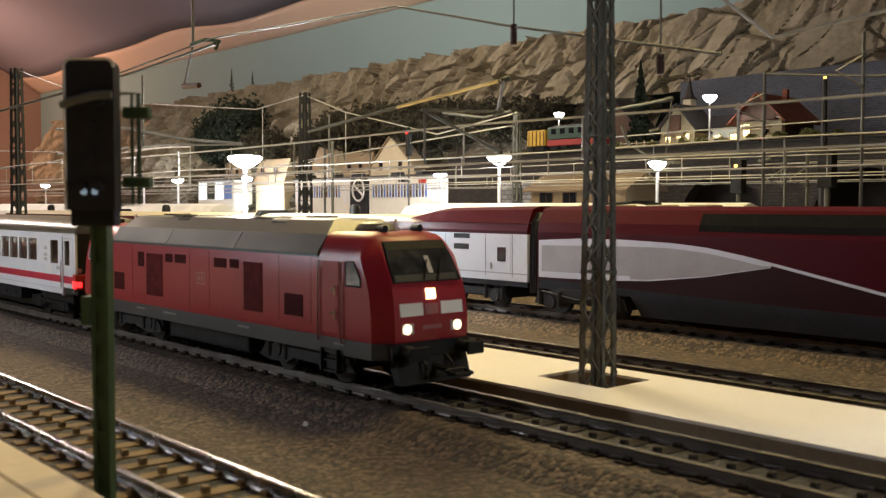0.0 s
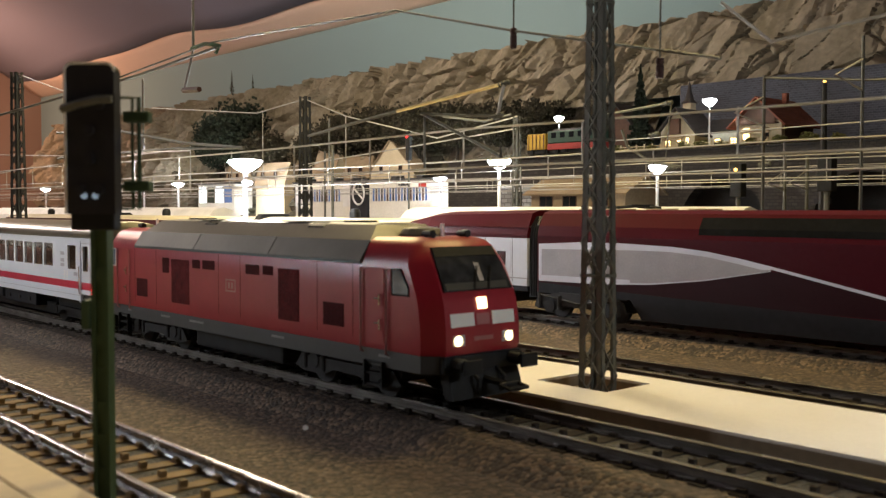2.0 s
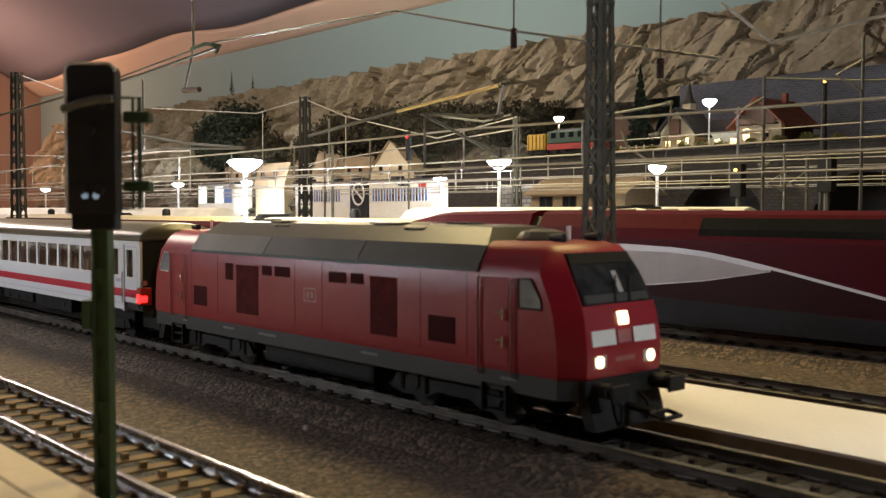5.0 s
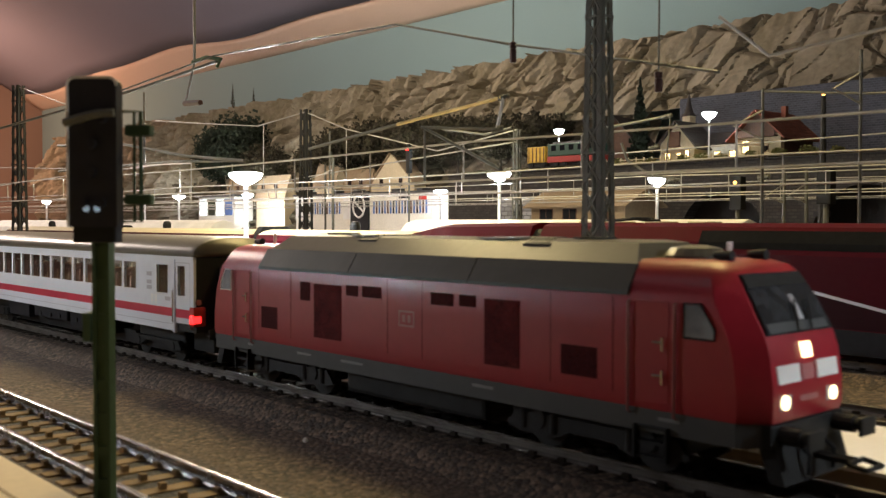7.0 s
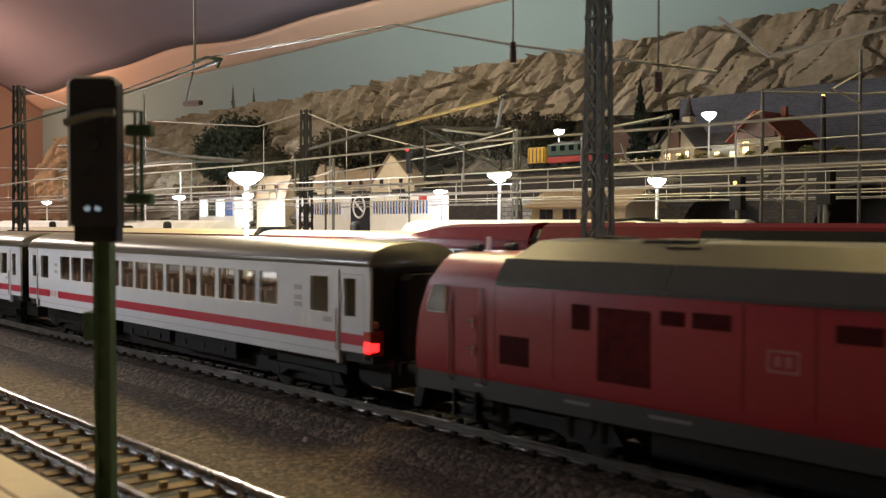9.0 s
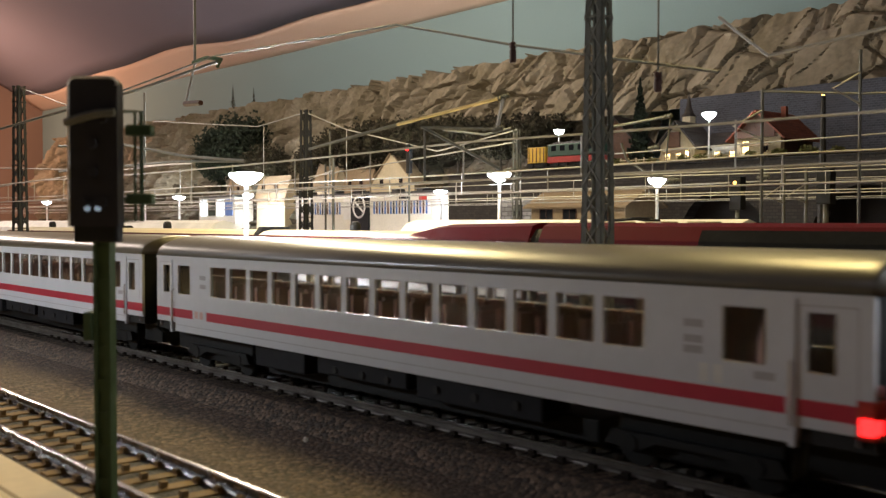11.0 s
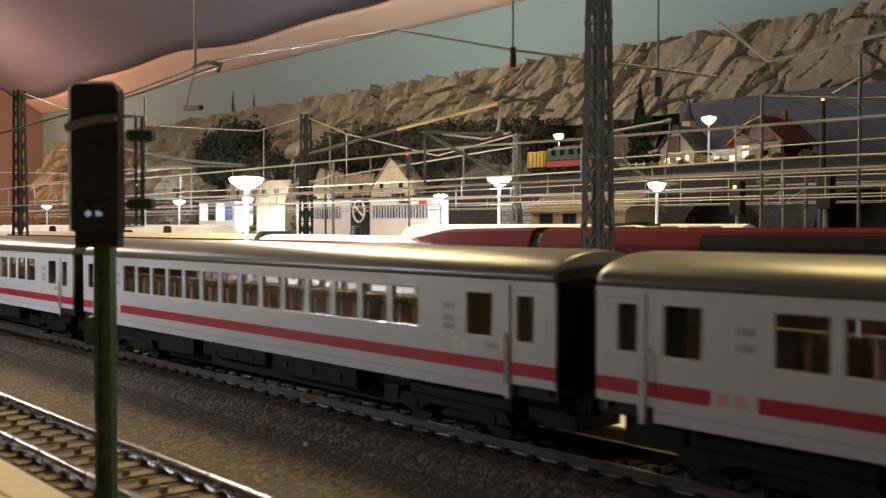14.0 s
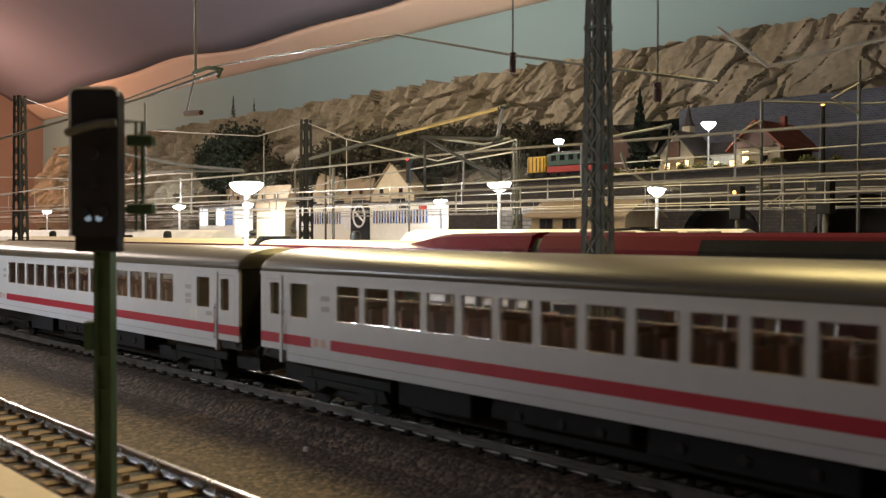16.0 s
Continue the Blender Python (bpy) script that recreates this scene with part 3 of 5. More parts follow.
        screen = part("windscreen", face_plate(-12.2, 12.2, 30.0, 41.0, 0.5, 0.7), CAB_GREY, loco, "dim windscreen with cab fittings behind it")
        part("sun_blind", face_plate(-11.6, 11.6, 38.6, 40.8, 0.62, 0.9), BLACK, screen)
        part("seat_back", face_plate(1.2, 2.8, 32.2, 36.8, 0.58), T_PANEL, screen, "pale seat back")
        part("desk_edge", face_plate(-11.2, 10.6, 30.3, 32.0, 0.58, 0.9), LOCO_GREY, screen)
        bm = bmesh.new()
        for z0, z1, y0 in ((30.5, 36, -2), (30.5, 36, 3)):
            a, b = nose_at(z0), nose_at(z1)
            rod(bm, at(a[3] + 1.2, y0, z0), at(b[3] + 1.2, y0 + 3.5, z1), 0.22, 5)
        part("wiper", bm, BLACK, screen)
        for y0, y1 in ((-11.2, -3.2), (3.2, 11.2)):
            part("white_front_panel", face_plate(y0, y1, 21.2, 24.6, 0.2), WHITE_PAINT, loco)
            part("lamp_housing", face_plate(y0 + (0.5 if y0 < 0 else 3.4), y1 - (3.4 if y0 < 0 else 0.5), 16.4, 19.2, 0.15), T_PANEL, loco)
            bm = bmesh.new()
            c = -9.0 if y0 < 0 else 9.0
            rod(bm, at(0.2, c, 17.8), at(0.75, c, 17.8), 1.35, 14)
            part("headlight", bm, LENS_WARM if not flip else DARK_PANE, loco, "glowing warm headlight" if not flip else "dark lamp")
        part("front_emblem", face_plate(-2.3, 2.3, 21.4, 24.3, 0.15), FADED, loco)
        part("number_bar", face_plate(-3.4, 3.4, 17.4, 18.5, 0.08), FADED, loco)
        bm = face_plate(-1.5, 1.5, 25.4, 28.2, 0.5)
        part("top_headlight", bm, LENS_WARM if not flip else DARK_PANE, loco, "glowing warm top headlight" if not flip else "dark lamp")
        # buffer beam, buffers, coupling, plough
        bm = bmesh.new()
        x0, x1 = sorted((at(-6, 0, 0)[0], at(0.4, 0, 0)[0]))
        box(bm, x0, x1, -13.6, 13.6, 9.6, 14.0, 0.4)
        part("buffer_beam", bm, BLACK, loco)
        for y in (-10, 10):
            bm = bmesh.new()
            rod(bm, at(0, y, 12), at(4.6, y, 12), 1.7, 12)
            rod(bm, at(4.6, y, 12), at(6.8, y, 12), 1.2, 12)
            box(bm, *sorted((at(6.6, 0, 0)[0], at(7.3, 0, 0)[0])), y - 3.0, y + 3.0, 10.2, 13.8, 0.3)
            part("buffer", bm, BLACK, loco)
        bm = bmesh.new()
        prism(bm, [(at(-3, 0, 0)[0], 9.8), (at(0.5, 0, 0)[0], 9.8), (at(2.5, 0, 0)[0], 3.2), (at(-0.5, 0, 0)[0], 3.2)], -12.4, 12.4, "y")
        part("rail_guard", bm, BLACK, loco)
        bm = bmesh.new()
        wire_run(bm, [at(0, 0, 7.6), at(5, 0, 7.2), at(9.5, 0, 7.2)], 1.0, 6)
        wire_run(bm, [at(9.5, -3, 7.2), at(9.5, 3, 7.2), at(13, 3, 6.6), at(13, -3, 6.6), at(9.5, -3, 7.2)], 0.55, 6)
        for y in (-4.6, 4.6):
            wire_run(bm, [at(0.3, y, 10), at(3.2, y, 8), at(3.0, y, 4.2)], 0.5, 6)
        part("coupling", bm, BLACK, loco)
    # bogies and tanks
    for c in (-42, -L + 42):
        bogie = part("bogie", boxed(c - 24, c + 24, -12.4, 12.4, 5.2, 8.6, 0.6), BLACK, loco)
        for s in (-1, 1):
            bm = bmesh.new()
            prism(bm, [(c - 25, 4.5), (c - 20, 3.2), (c - 10, 3.2), (c - 6, 5), (c + 6, 5), (c + 10, 3.2), (c + 20, 3.2), (c + 25, 4.5), (c + 22, 8), (c - 22, 8)],
                  s * 12.6 - 0.8, s * 12.6 + 0.8, "y")
            for x in (c - 15, c + 15):
                rod(bm, (x, s * 12.6 - 1.2, 6.8), (x, s * 12.6 + 1.4, 6.8), 2.3, 14)
                for d in (-4.6, 4.6):
                    rod(bm, (x + d, s * 13.2, 4.2), (x + d, s * 13.2, 8.6), 1.0, 8)
            part("side_frame", bm, FRAME, bogie)
            for x in (c - 15, c + 15):
                part("wheel", wheel_disc(bmesh.new(), x, s * 8.6, 6.4, 6.4, 2.2), FRAME, bogie)
    part("fuel_tank", boxed(-130, -74, -13.5, 13.5, 3.4, 9.8, 1.2), BLACK, loco)
    part("underframe", boxed(-L + 6, -6, -11, 11, 8.2, 10.2), BLACK, loco)
    tagged(loco, "red diesel locomotive with grey roof, lit headlights, running on the track", "locomotive")
    return loco


# ---- passenger coach ----
def build_coach():
    coach = empty("passenger_coach")
    L, W = 264.7, 16.2
    windows = [(-11.7, -6.7, 25.0, 35.3), (-28.4, -19.8, 25.4, 35.4)]
    windows += [(-56.6 - 12.89 * k, -46.4 - 12.89 * k, 25.8, 35.6) for k in range(14)]
    windows += [(-247.9, -239.2, 25.6, 35.5), (-259.2, -254.4, 25.8, 35.4)]
    windows.sort()
    for s in (-1, 1):
        ya, yb = (-W, -W + 0.9) if s < 0 else (W - 0.9, W)

        def strip(bm, x0, x1, z0, z1, proud=0.0):
            box(bm, x0, x1, ya - (proud if s < 0 else 0), yb + (proud if s > 0 else 0), z0, z1)
        bm = bmesh.new()
        strip(bm, -L + 14.5, -14.5, 12.2, 25.0)
        strip(bm, -14.5, 0, 15.2, 25.0)
        strip(bm, -L, -L + 14.5, 15.2, 25.0)
        strip(bm, -L, 0, 35.6, 38.6)
        edge = -L
        for x0, x1, z0, z1 in windows + [(0, 0, 25, 35.6)]:
            strip(bm, edge, x0, 25.0, 35.6)
            if x1 > x0:
                strip(bm, x0, x1, 25.0, z0)
                if z1 < 35.6:
                    strip(bm, x0, x1, z1, 35.6)
            edge = x1
        part("side_wall", bm, COACH_WHITE, coach)
        for x0, x1, z0, z1 in windows:
            yc = (ya + yb) / 2
            w = part("window_pane", boxed(x0 - 0.1, x1 + 0.1, yc - 0.15, yc + 0.15, z0 - 0.1, z1 + 0.1), PANE, coach)
            w.visible_shadow = False
            bm = bmesh.new()
            wire_run(bm, [(x, s * W, z) for x, z in ((x0, z0), (x1, z0), (x1, z1), (x0, z1), (x0, z0))], 0.16, 4)
            if x1 - x0 > 9:
                rod(bm, (x0, s * (W - 0.1), z1 - 2.6), (x1, s * (W - 0.1), z1 - 2.6), 0.16, 4)
            part("window_frame", bm, STEEL, w)
        # stripe: proud bands, broken by the emblem and the doors
        for x0, x1 in ((-L, -L + 11.0), (-L + 12.8, -237.2), (-227.4, -15.8), (-13.6, 0)):
            bm = bmesh.new()
            strip(bm, x0, x1, 17.2, 20.2, 0.06)
            part("red_stripe", bm, COACH_STRIPE, coach, "red waist stripe")
        bm = bmesh.new()
        for x in (-235.8, -232.2):
            strip(bm, x, x + 2.4, 17.6, 20.0, 0.06)
        part("emblem", bm, EMBLEM_PINK, coach, "plain small faded pink squares")
        for x in (-15.0, -L + 11.2):
            bm = bmesh.new()
            strip(bm, x, x + 1.2, 11.6, 37.6, 0.4)
            part("door_post", bm, COACH_WHITE, coach)
        # door leaves stand a little back from their frames: thin dark joints, a grab rail and a handle
        for x0, x1, g in ((-13.6, -2.6, -14.6), (-L + 2.6, -L + 10.8, -L + 13.4)):
            bm = bmesh.new()
            for a in ((x0, x0 + 0.18, 13.4, 36.6), (x1 - 0.18, x1, 13.4, 36.6), (x0, x1, 36.4, 36.6)):
                strip(bm, *a, 0.03)
            part("door_joint", bm, T_PANEL, coach)
            bm = bmesh.new()
            wire_run(bm, [(g, s * W, 15), (g, s * (W + 0.8), 15.6), (g, s * (W + 0.8), 26.4), (g, s * W, 27)], 0.22)
            part("grab_rail", bm, STEEL, coach)
        # ventilation grilles and folded steps under the sill
        for x in (-33.5, -30.5):
            bm = bmesh.new()
            strip(bm, x, x + 2.0, 20.8, 24.4, 0.04)
            part("destination_plate", bm, WHITE_PAINT, coach)
        bm = bmesh.new()
        strip(bm, -L + 14.5, -14.5, 14.4, 14.6, 0.05)
        part("sill_line", bm, T_PANEL, coach)
        bm = bmesh.new()
        strip(bm, -L, 0, 37.8, 38.7, 0.3)
        part("rain_gutter", bm, COACH_WHITE, coach)
        for x, z in ((-37, 31), (-37, 28), (-37, 26), (-22, 22.6), (-232, 31), (-232, 28)):
            bm = bmesh.new()
            strip(bm, x, x + 4.2, z, z + 1.5, 0.04)
            part("printed_mark", bm, T_PANEL, coach)
    # roof, ends, gangways
    n = 18
    arc = [(W * math.cos(math.pi * k / n) * (1.0 + 0.0), 38.6 + 7.2 * math.sin(math.pi * k / n) ** 0.85) for k in range(n + 1)]
    bm = bmesh.new()
    rings = []
    for x, k in ((0, 0.90), (-1.2, 0.97), (-4, 1.0), (-L + 4, 1.0), (-L + 1.2, 0.97), (-L, 0.90)):
        rings.append([bm.verts.new((x, y * (0.98 + 0.02 * k), 38.6 + (z - 38.6) * k)) for y, z in arc])
    for a, b in zip(rings[:-1], rings[1:]):
        for i in range(n):
            bm.faces.new((a[i], b[i], b[i + 1], a[i + 1]))
        bm.faces.new((a[0], a[-1], b[-1], b[0]))
    bm.faces.new(rings[0])
    bm.faces.new(rings[-1][::-1])
    bmesh.ops.recalc_face_normals(bm, faces=bm.faces[:])
    part("roof", bm, COACH_ROOF, coach, "umber-grey rounded roof", smooth=True)
    for x in (-0.9, -L + 0.1):
        bm = bmesh.new()
        box(bm, x, x + 0.8, -W + 1, -5, 15, 38.6)
        box(bm, x, x + 0.8, 5, W - 1, 15, 38.6)
        box(bm, x, x + 0.8, -5, 5, 33, 38.6)
        part("end_wall", bm, BLACK, coach)
    for x0, x1 in ((0, 4.6), (-L - 4.6, -L)):
        bm = bmesh.new()
        prism(bm, [(-6.5, 13.6), (-6.5, 35), (-5, 36.5), (5, 36.5), (6.5, 35), (6.5, 13.6)], x0, x1)
        part("gangway", bm, BLACK, coach)
        for y in (-10, 10):
            bm = bmesh.new()
            d = 1 if x1 > 0 else -1
            c = 0 if d > 0 else -L
            rod(bm, (c - d, y, 12), (c + 4.6 * d, y, 12), 1.3, 10)
            rod(bm, (c + 4.6 * d, y, 12), (c + 5.1 * d, y, 12), 2.6, 12)
            part("buffer", bm, BLACK, coach)
    part("floor_pan", boxed(-L, 0, -W + 0.9, W - 0.9, 12.4, 15.0), FRAME, coach)
    for k in range(30):
        x = -40 - k * 6.445
        bm = bmesh.new()
        for y in (-10.5, -4.5, 4.5, 10.5):
            box(bm, x, x + 1.4, y - 2.4, y + 2.4, 15, 29.5 + (k % 3) * 0.5, 0.3)
        part("seat_row", bm, SEAT, coach)
    part("partition", boxed(-38.5, -37.5, -W + 1, W - 1, 15, 38), SEAT, coach)
    part("partition", boxed(-234, -233, -W + 1, W - 1, 15, 38), SEAT, coach)
    # underside
    for c in (-38, -L + 38):
        bogie = part("bogie", boxed(c - 19, c + 19, -10, 10, 2.6, 11.8, 0.6), BLACK, coach)
        for s in (-1, 1):
            bm = bmesh.new()
            prism(bm, [(c - 21, 4.6), (c - 13, 3.6), (c - 8, 6), (c + 8, 6), (c + 13, 3.6), (c + 21, 4.6), (c + 19, 7.6), (c - 19, 7.6)], s * 12 - 0.7, s * 12 + 0.7, "y")
            for x in (c - 14.4, c + 14.4):
                rod(bm, (x, s * 12 - 1, 5.4), (x, s * 12 + 1.3, 5.4), 1.9, 12)
            part("side_frame", bm, BLACK, bogie)
            for x in (c - 14.4, c + 14.4):
                part("wheel", wheel_disc(bmesh.new(), x, s * 8.6, 5.3, 5.3, 2.0), BLACK, bogie)
    for x0, x1, z0, y1 in ((-120, -76, 5.6, -4.0), (-165, -124, 6.8, 13.6), (-200, -172, 5.2, 13.6)):
        part("equipment_box", boxed(x0, x1, -13.6, y1, z0, 12.5, 0.5), T_SKIRT, coach)
    for x in (-112, -98, -84, -156, -143, -132):
        bm = bmesh.new()
        rod(bm, (x, -14.1, 8.6), (x, -13.4, 8.6), 1.1, 10)
        part("box_valve", bm, FRAME, coach)
    part("keel", boxed(-L + 64, -64, -8.5, 8.5, 2.4, 7.6, 0.4), BLACK, coach)
    for x0, x1 in ((-16, -1), (-L + 1, -L + 16)):
        part("end_gear", boxed(x0, x1, -8, 8, 4.6, 12.4, 0.4), BLACK, coach)
    tagged(coach, "light grey passenger coach with red stripe and umber roof", "railway coach", group="coaches of the moving train")
    return coach


def add_tail_light(coach):
    housing = part("lamp_bracket", boxed(-3.0, 0.4, -16.45, -11.8, 14.6, 21.4, 0.5), RED_PAINT, coach, "red lamp housing on the corner")
    # lamp and light leak in one: the glowing box wraps onto the coach side
    part("tail_lamp_glow", boxed(-2.4, 0.45, -16.75, -13.2, 15.4, 18.6, 0.6), LENS_RED, housing, "glowing red tail lamp with its leaked glow on the coach side")
    part("reflector", rod(bmesh.new(), (-0.2, -14.6, 23.0), (0.7, -14.6, 23.0), 1.0, 12), FADED, coach, "unlit pink reflector")


# ---- express trainset ----
def build_express():
    """Stands on its own track; x in layout coordinates."""
    train = empty("express_power_car", 0, 183, 0)
    W = 16.6

    def section(top, wide=W):
        return [(-wide, 12), (-wide, 38.5), (-wide * 0.93, 43), (-wide * 0.74, top - 1.6), (-wide * 0.45, top), (wide * 0.45, top),
                (wide * 0.74, top - 1.6), (wide * 0.93, 43), (wide, 38.5), (wide, 12)]

    def band(points_low, points_high, mat, name, parent, proud, label=""):
        """A painted panel on the near flank between two height curves of x."""
        bm = bmesh.new()
        lo = [bm.verts.new((x, -W - proud, z)) for x, z in points_low]
        hi = [bm.verts.new((x, -W - proud, z)) for x, z in points_high]
        for i in range(len(lo) - 1):
            bm.faces.new((lo[i], lo[i + 1], hi[i + 1], hi[i]))
        bmesh.ops.recalc_face_normals(bm, faces=bm.faces[:])
        r = bmesh.ops.extrude_face_region(bm, geom=bm.faces[:])
        bmesh.ops.translate(bm, vec=(0, 0.3, 0), verts=[v for v in r["geom"] if isinstance(v, bmesh.types.BMVert)])
        return part(name, bm, mat, parent, label)

    bm = bmesh.new()
    prism(bm, section(50.6), -316.4, 60)
    part("body", bm, T_RED, train)
    # flank livery: a silver lens that tapers into a thin rising line over wine red
    xs = [-315.5 + k * 3.0 for k in range(56)]

    def upper(x):
        return float(np.interp(x, (-316, -290, -266, -240, -224, -208, -194, -100), (34.6, 36.0, 36.1, 35.3, 34.0, 31.5, 28.9, 10.1)))

    def lower(x):
        return float(np.interp(x, (-316, -299, -275, -251, -224, -205, -194), (17.2, 17.3, 17.7, 18.9, 22.1, 25.5, 27.4)))
    lens = [x for x in xs if x < -193]
    band([(x, lower(x)) for x in lens], [(x, max(lower(x) + 0.15, upper(x))) for x in lens], T_SILVER, "silver_lens", train, 0.08, "silver lens-shaped livery panel")
    tail = [-195.5 + 4 * k for k in range(26)]
    band([(x, upper(x) - 1.15) for x in tail], [(x, upper(x)) for x in tail], T_SILVER, "silver_line", train, 0.08)
    low = [-315.5 + 6 * k for k in range(60)]
    band([(x, 12.5) for x in low], [(x, max(12.6, lower(x) if x < -194 else upper(x) - 1.2)) for x in low], T_DARK, "wine_panel", train, 0.04, "wine-red lower panel")
    band([(x, 3.4 if x > -256 else 11.6) for x in low], [(x, 16.4 - 0.022 * (x + 315) - 0.9 * math.sin((x + 315) * 0.012)) for x in low], T_SKIRT, "skirt", train, 0.12, "anthracite skirt")
    band([(-313.6, 20.0), (-262, 20.4)], [(-313.6, 32.2), (-262, 33.2)], T_PANEL, "grille_panel", train, 0.12, "taupe louvred panel")
    inner = [-262 + 3 * k for k in range(23)]
    band([(x, lower(x) + 0.7 - 0.008 * (x + 262)) for x in inner], [(x, max(lower(x) + 0.8, min(33.2, upper(x) - 2.2))) for x in inner], T_PANEL, "taupe_panel", train, 0.1, "taupe inner panel tapering to a tip")
    # roof band and equipment
    part("roof_band", prism(bmesh.new(), [(-W * 0.97 - 0.12, 40.4), (-W * 0.93 - 0.18, 43), (-W * 0.78 - 0.18, 47.6), (-W * 0.74, 47.6), (-W * 0.89, 43), (-W * 0.93, 40.4)], -228, 60), MATT_BLACK, train, "dark strip below the roof edge")
    for x in (-300, -285, -262, -240):
        bm = bmesh.new()
        box(bm, x, x + 9, -6, 6, 50.4, 51.2, 0.2)
        part("roof_cover", bm, T_ROOF, train)
    bm = bmesh.new()
    wire_run(bm, [(-290, -5, 51.4), (-270, -5, 52.4), (-262, -5, 51.6), (-262, 5, 51.6), (-270, 5, 52.4), (-290, 5, 51.4)], 0.5)
    rod(bm, (-268, -8, 52.6), (-268, 8, 52.6), 0.5)
    part("folded_pantograph", bm, BLACK, train)
    bm = bmesh.new()
    for k in range(4):
        box(bm, -256 + k * 6.5, -251 + k * 6.5, -12.6, -11.8, 47.2, 48.4)
    part("roof_vents", bm, BLACK, train)
    part("underbelly", boxed(-254, 60, -W + 1, W - 1, 3.6, 12.2), BLACK, train)
    # bogie in a recess under the flank
    for c in (-290, 20):
        bogie = part("bogie", boxed(c - 26, c + 26, -11, 11, 5, 9.4, 0.5), BLACK, train)
        bm = bmesh.new()
        prism(bm, [(c - 27, 5), (c - 16, 3.4), (c - 8, 6.4), (c + 8, 6.4), (c + 16, 3.4), (c + 27, 5), (c + 25, 10), (c + 12, 12.4), (c - 12, 12.4), (c - 25, 10)], -W - 1.2, -W - 0.1, "y")
        for x in (c - 17, c + 17):
            rod(bm, (x, -W - 2.0, 6), (x, -W, 6), 3.2, 16)
            rod(bm, (x - 6, -W - 1.6, 4.4), (x - 6, -W - 1.6, 11), 1.1, 8)
            rod(bm, (x + 6, -W - 1.6, 4.4), (x + 6, -W - 1.6, 11), 1.1, 8)
        wire_run(bm, [(c - 22, -W - 1.8, 11), (c, -W - 1.8, 8), (c + 22, -W - 1.8, 11)], 0.5)
        part("side_frame", bm, FRAME, bogie)
        for x in (c - 17, c + 17):
            part("wheel", wheel_disc(bmesh.new(), x, -9, 6.2, 6.2, 2.2), FRAME, bogie)
    tagged(train, "wine-red and silver high-speed power car standing on its track", "train")

    def trailer(x0, x1, fairing):
        t = empty("express_trailer", 0, 183, 0)
        bm = bmesh.new()
        wid = W - 0.2
        prism(bm, [(-wid, 14), (-wid, 37.0), (wid, 37.0), (wid, 14)], x0, x1)
        part("body", bm, T_SILVER, t, "silver flank")
        bm = bmesh.new()
        prism(bm, [(-wid - 0.05, 37.0), (-wid - 0.05, 38.6), (-wid * 0.93, 42.2), (wid * 0.93, 42.2), (wid + 0.05, 38.6), (wid + 0.05, 37.0)], x0, x1)
        part("red_cantrail", bm, T_RED, t, "dark red band under the roof")
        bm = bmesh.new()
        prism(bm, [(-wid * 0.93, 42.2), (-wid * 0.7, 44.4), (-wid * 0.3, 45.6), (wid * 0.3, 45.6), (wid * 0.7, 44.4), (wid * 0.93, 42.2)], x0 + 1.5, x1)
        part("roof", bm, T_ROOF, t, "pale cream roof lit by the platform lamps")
        if fairing:
            bm = bmesh.new()
            sec = [(-0.955, 42.2), (-0.76, 49.0), (-0.45, 50.6), (0.45, 50.6), (0.76, 49.0), (0.955, 42.2)]
            flat = [(-0.955, 41.8), (-0.72, 44.3), (-0.31, 45.5), (0.31, 45.5), (0.72, 44.3), (0.955, 41.8)]
            rings = []
            for x, k in ((x1, 1), (x1 - 62, 0.82), (x1 - 74, 0.6), (x1 - 92, 0)):
                rings.append([bm.verts.new((x, (k * a[0] + (1 - k) * b[0]) * wid, k * a[1] + (1 - k) * b[1])) for a, b in zip(sec, flat)])
            for a, b in zip(rings[:-1], rings[1:]):
                for i in range(6):
                    bm.faces.new((a[i], b[i], b[(i + 1) % 6], a[(i + 1) % 6]))
            bm.faces.new(rings[0])
            bm.faces.new(rings[-1][::-1])
            bmesh.ops.recalc_face_normals(bm, faces=bm.faces[:])
            part("roof_fairing", bm, T_RED, t, "dark red fairing rising to the power car")
            for a in ((-375.5, -363.5, 34.2, 36.6), (-375.5, -364.2, 28.6, 31.4)):
                part("vent", boxed(a[0], a[1], -wid - 0.15, -wid, a[2], a[3]), BLACK, t)
            d = part("door", boxed(-349.1, -334.5, -wid - 0.12, -wid, 17.2, 36.2), T_SILVER, t)
            part("door_window", boxed(-343.4, -337.8, -wid - 0.3, -wid - 0.1, 23.4, 30.4, 0.25), DARK_PANE, d)
            part("door_handle", boxed(-348.2, -347.4, -wid - 0.4, -wid - 0.1, 19.5, 22.5), STEEL, d)
            bm = bmesh.new()
            for x in (-352, -333.2, -382):
                box(bm, x - 0.1, x + 0.1, -wid - 0.06, -wid, 16, 37)
            part("panel_seams", bm, T_SKIRT, t)
        else:
            for k in range(8):
                x = x0 + 18 + k * (x1 - x0 - 36) / 8
                part("window", boxed(x, x + 14, -wid - 0.1, -wid, 27, 35), DARK_PANE, t)
        part("sill_line", boxed(x0, x1, -wid - 0.15, -wid, 17.4, 18.0), T_PANEL, t)
        part("sole_bar", boxed(x0, x1, -wid + 0.4, wid - 0.4, 11.5, 14), T_SKIRT, t)
        c = x1 - 40
        bogie = part("bogie", boxed(c - 24, c + 24, -11, 11, 5, 9.4, 0.5), BLACK, t)
        bm = bmesh.new()
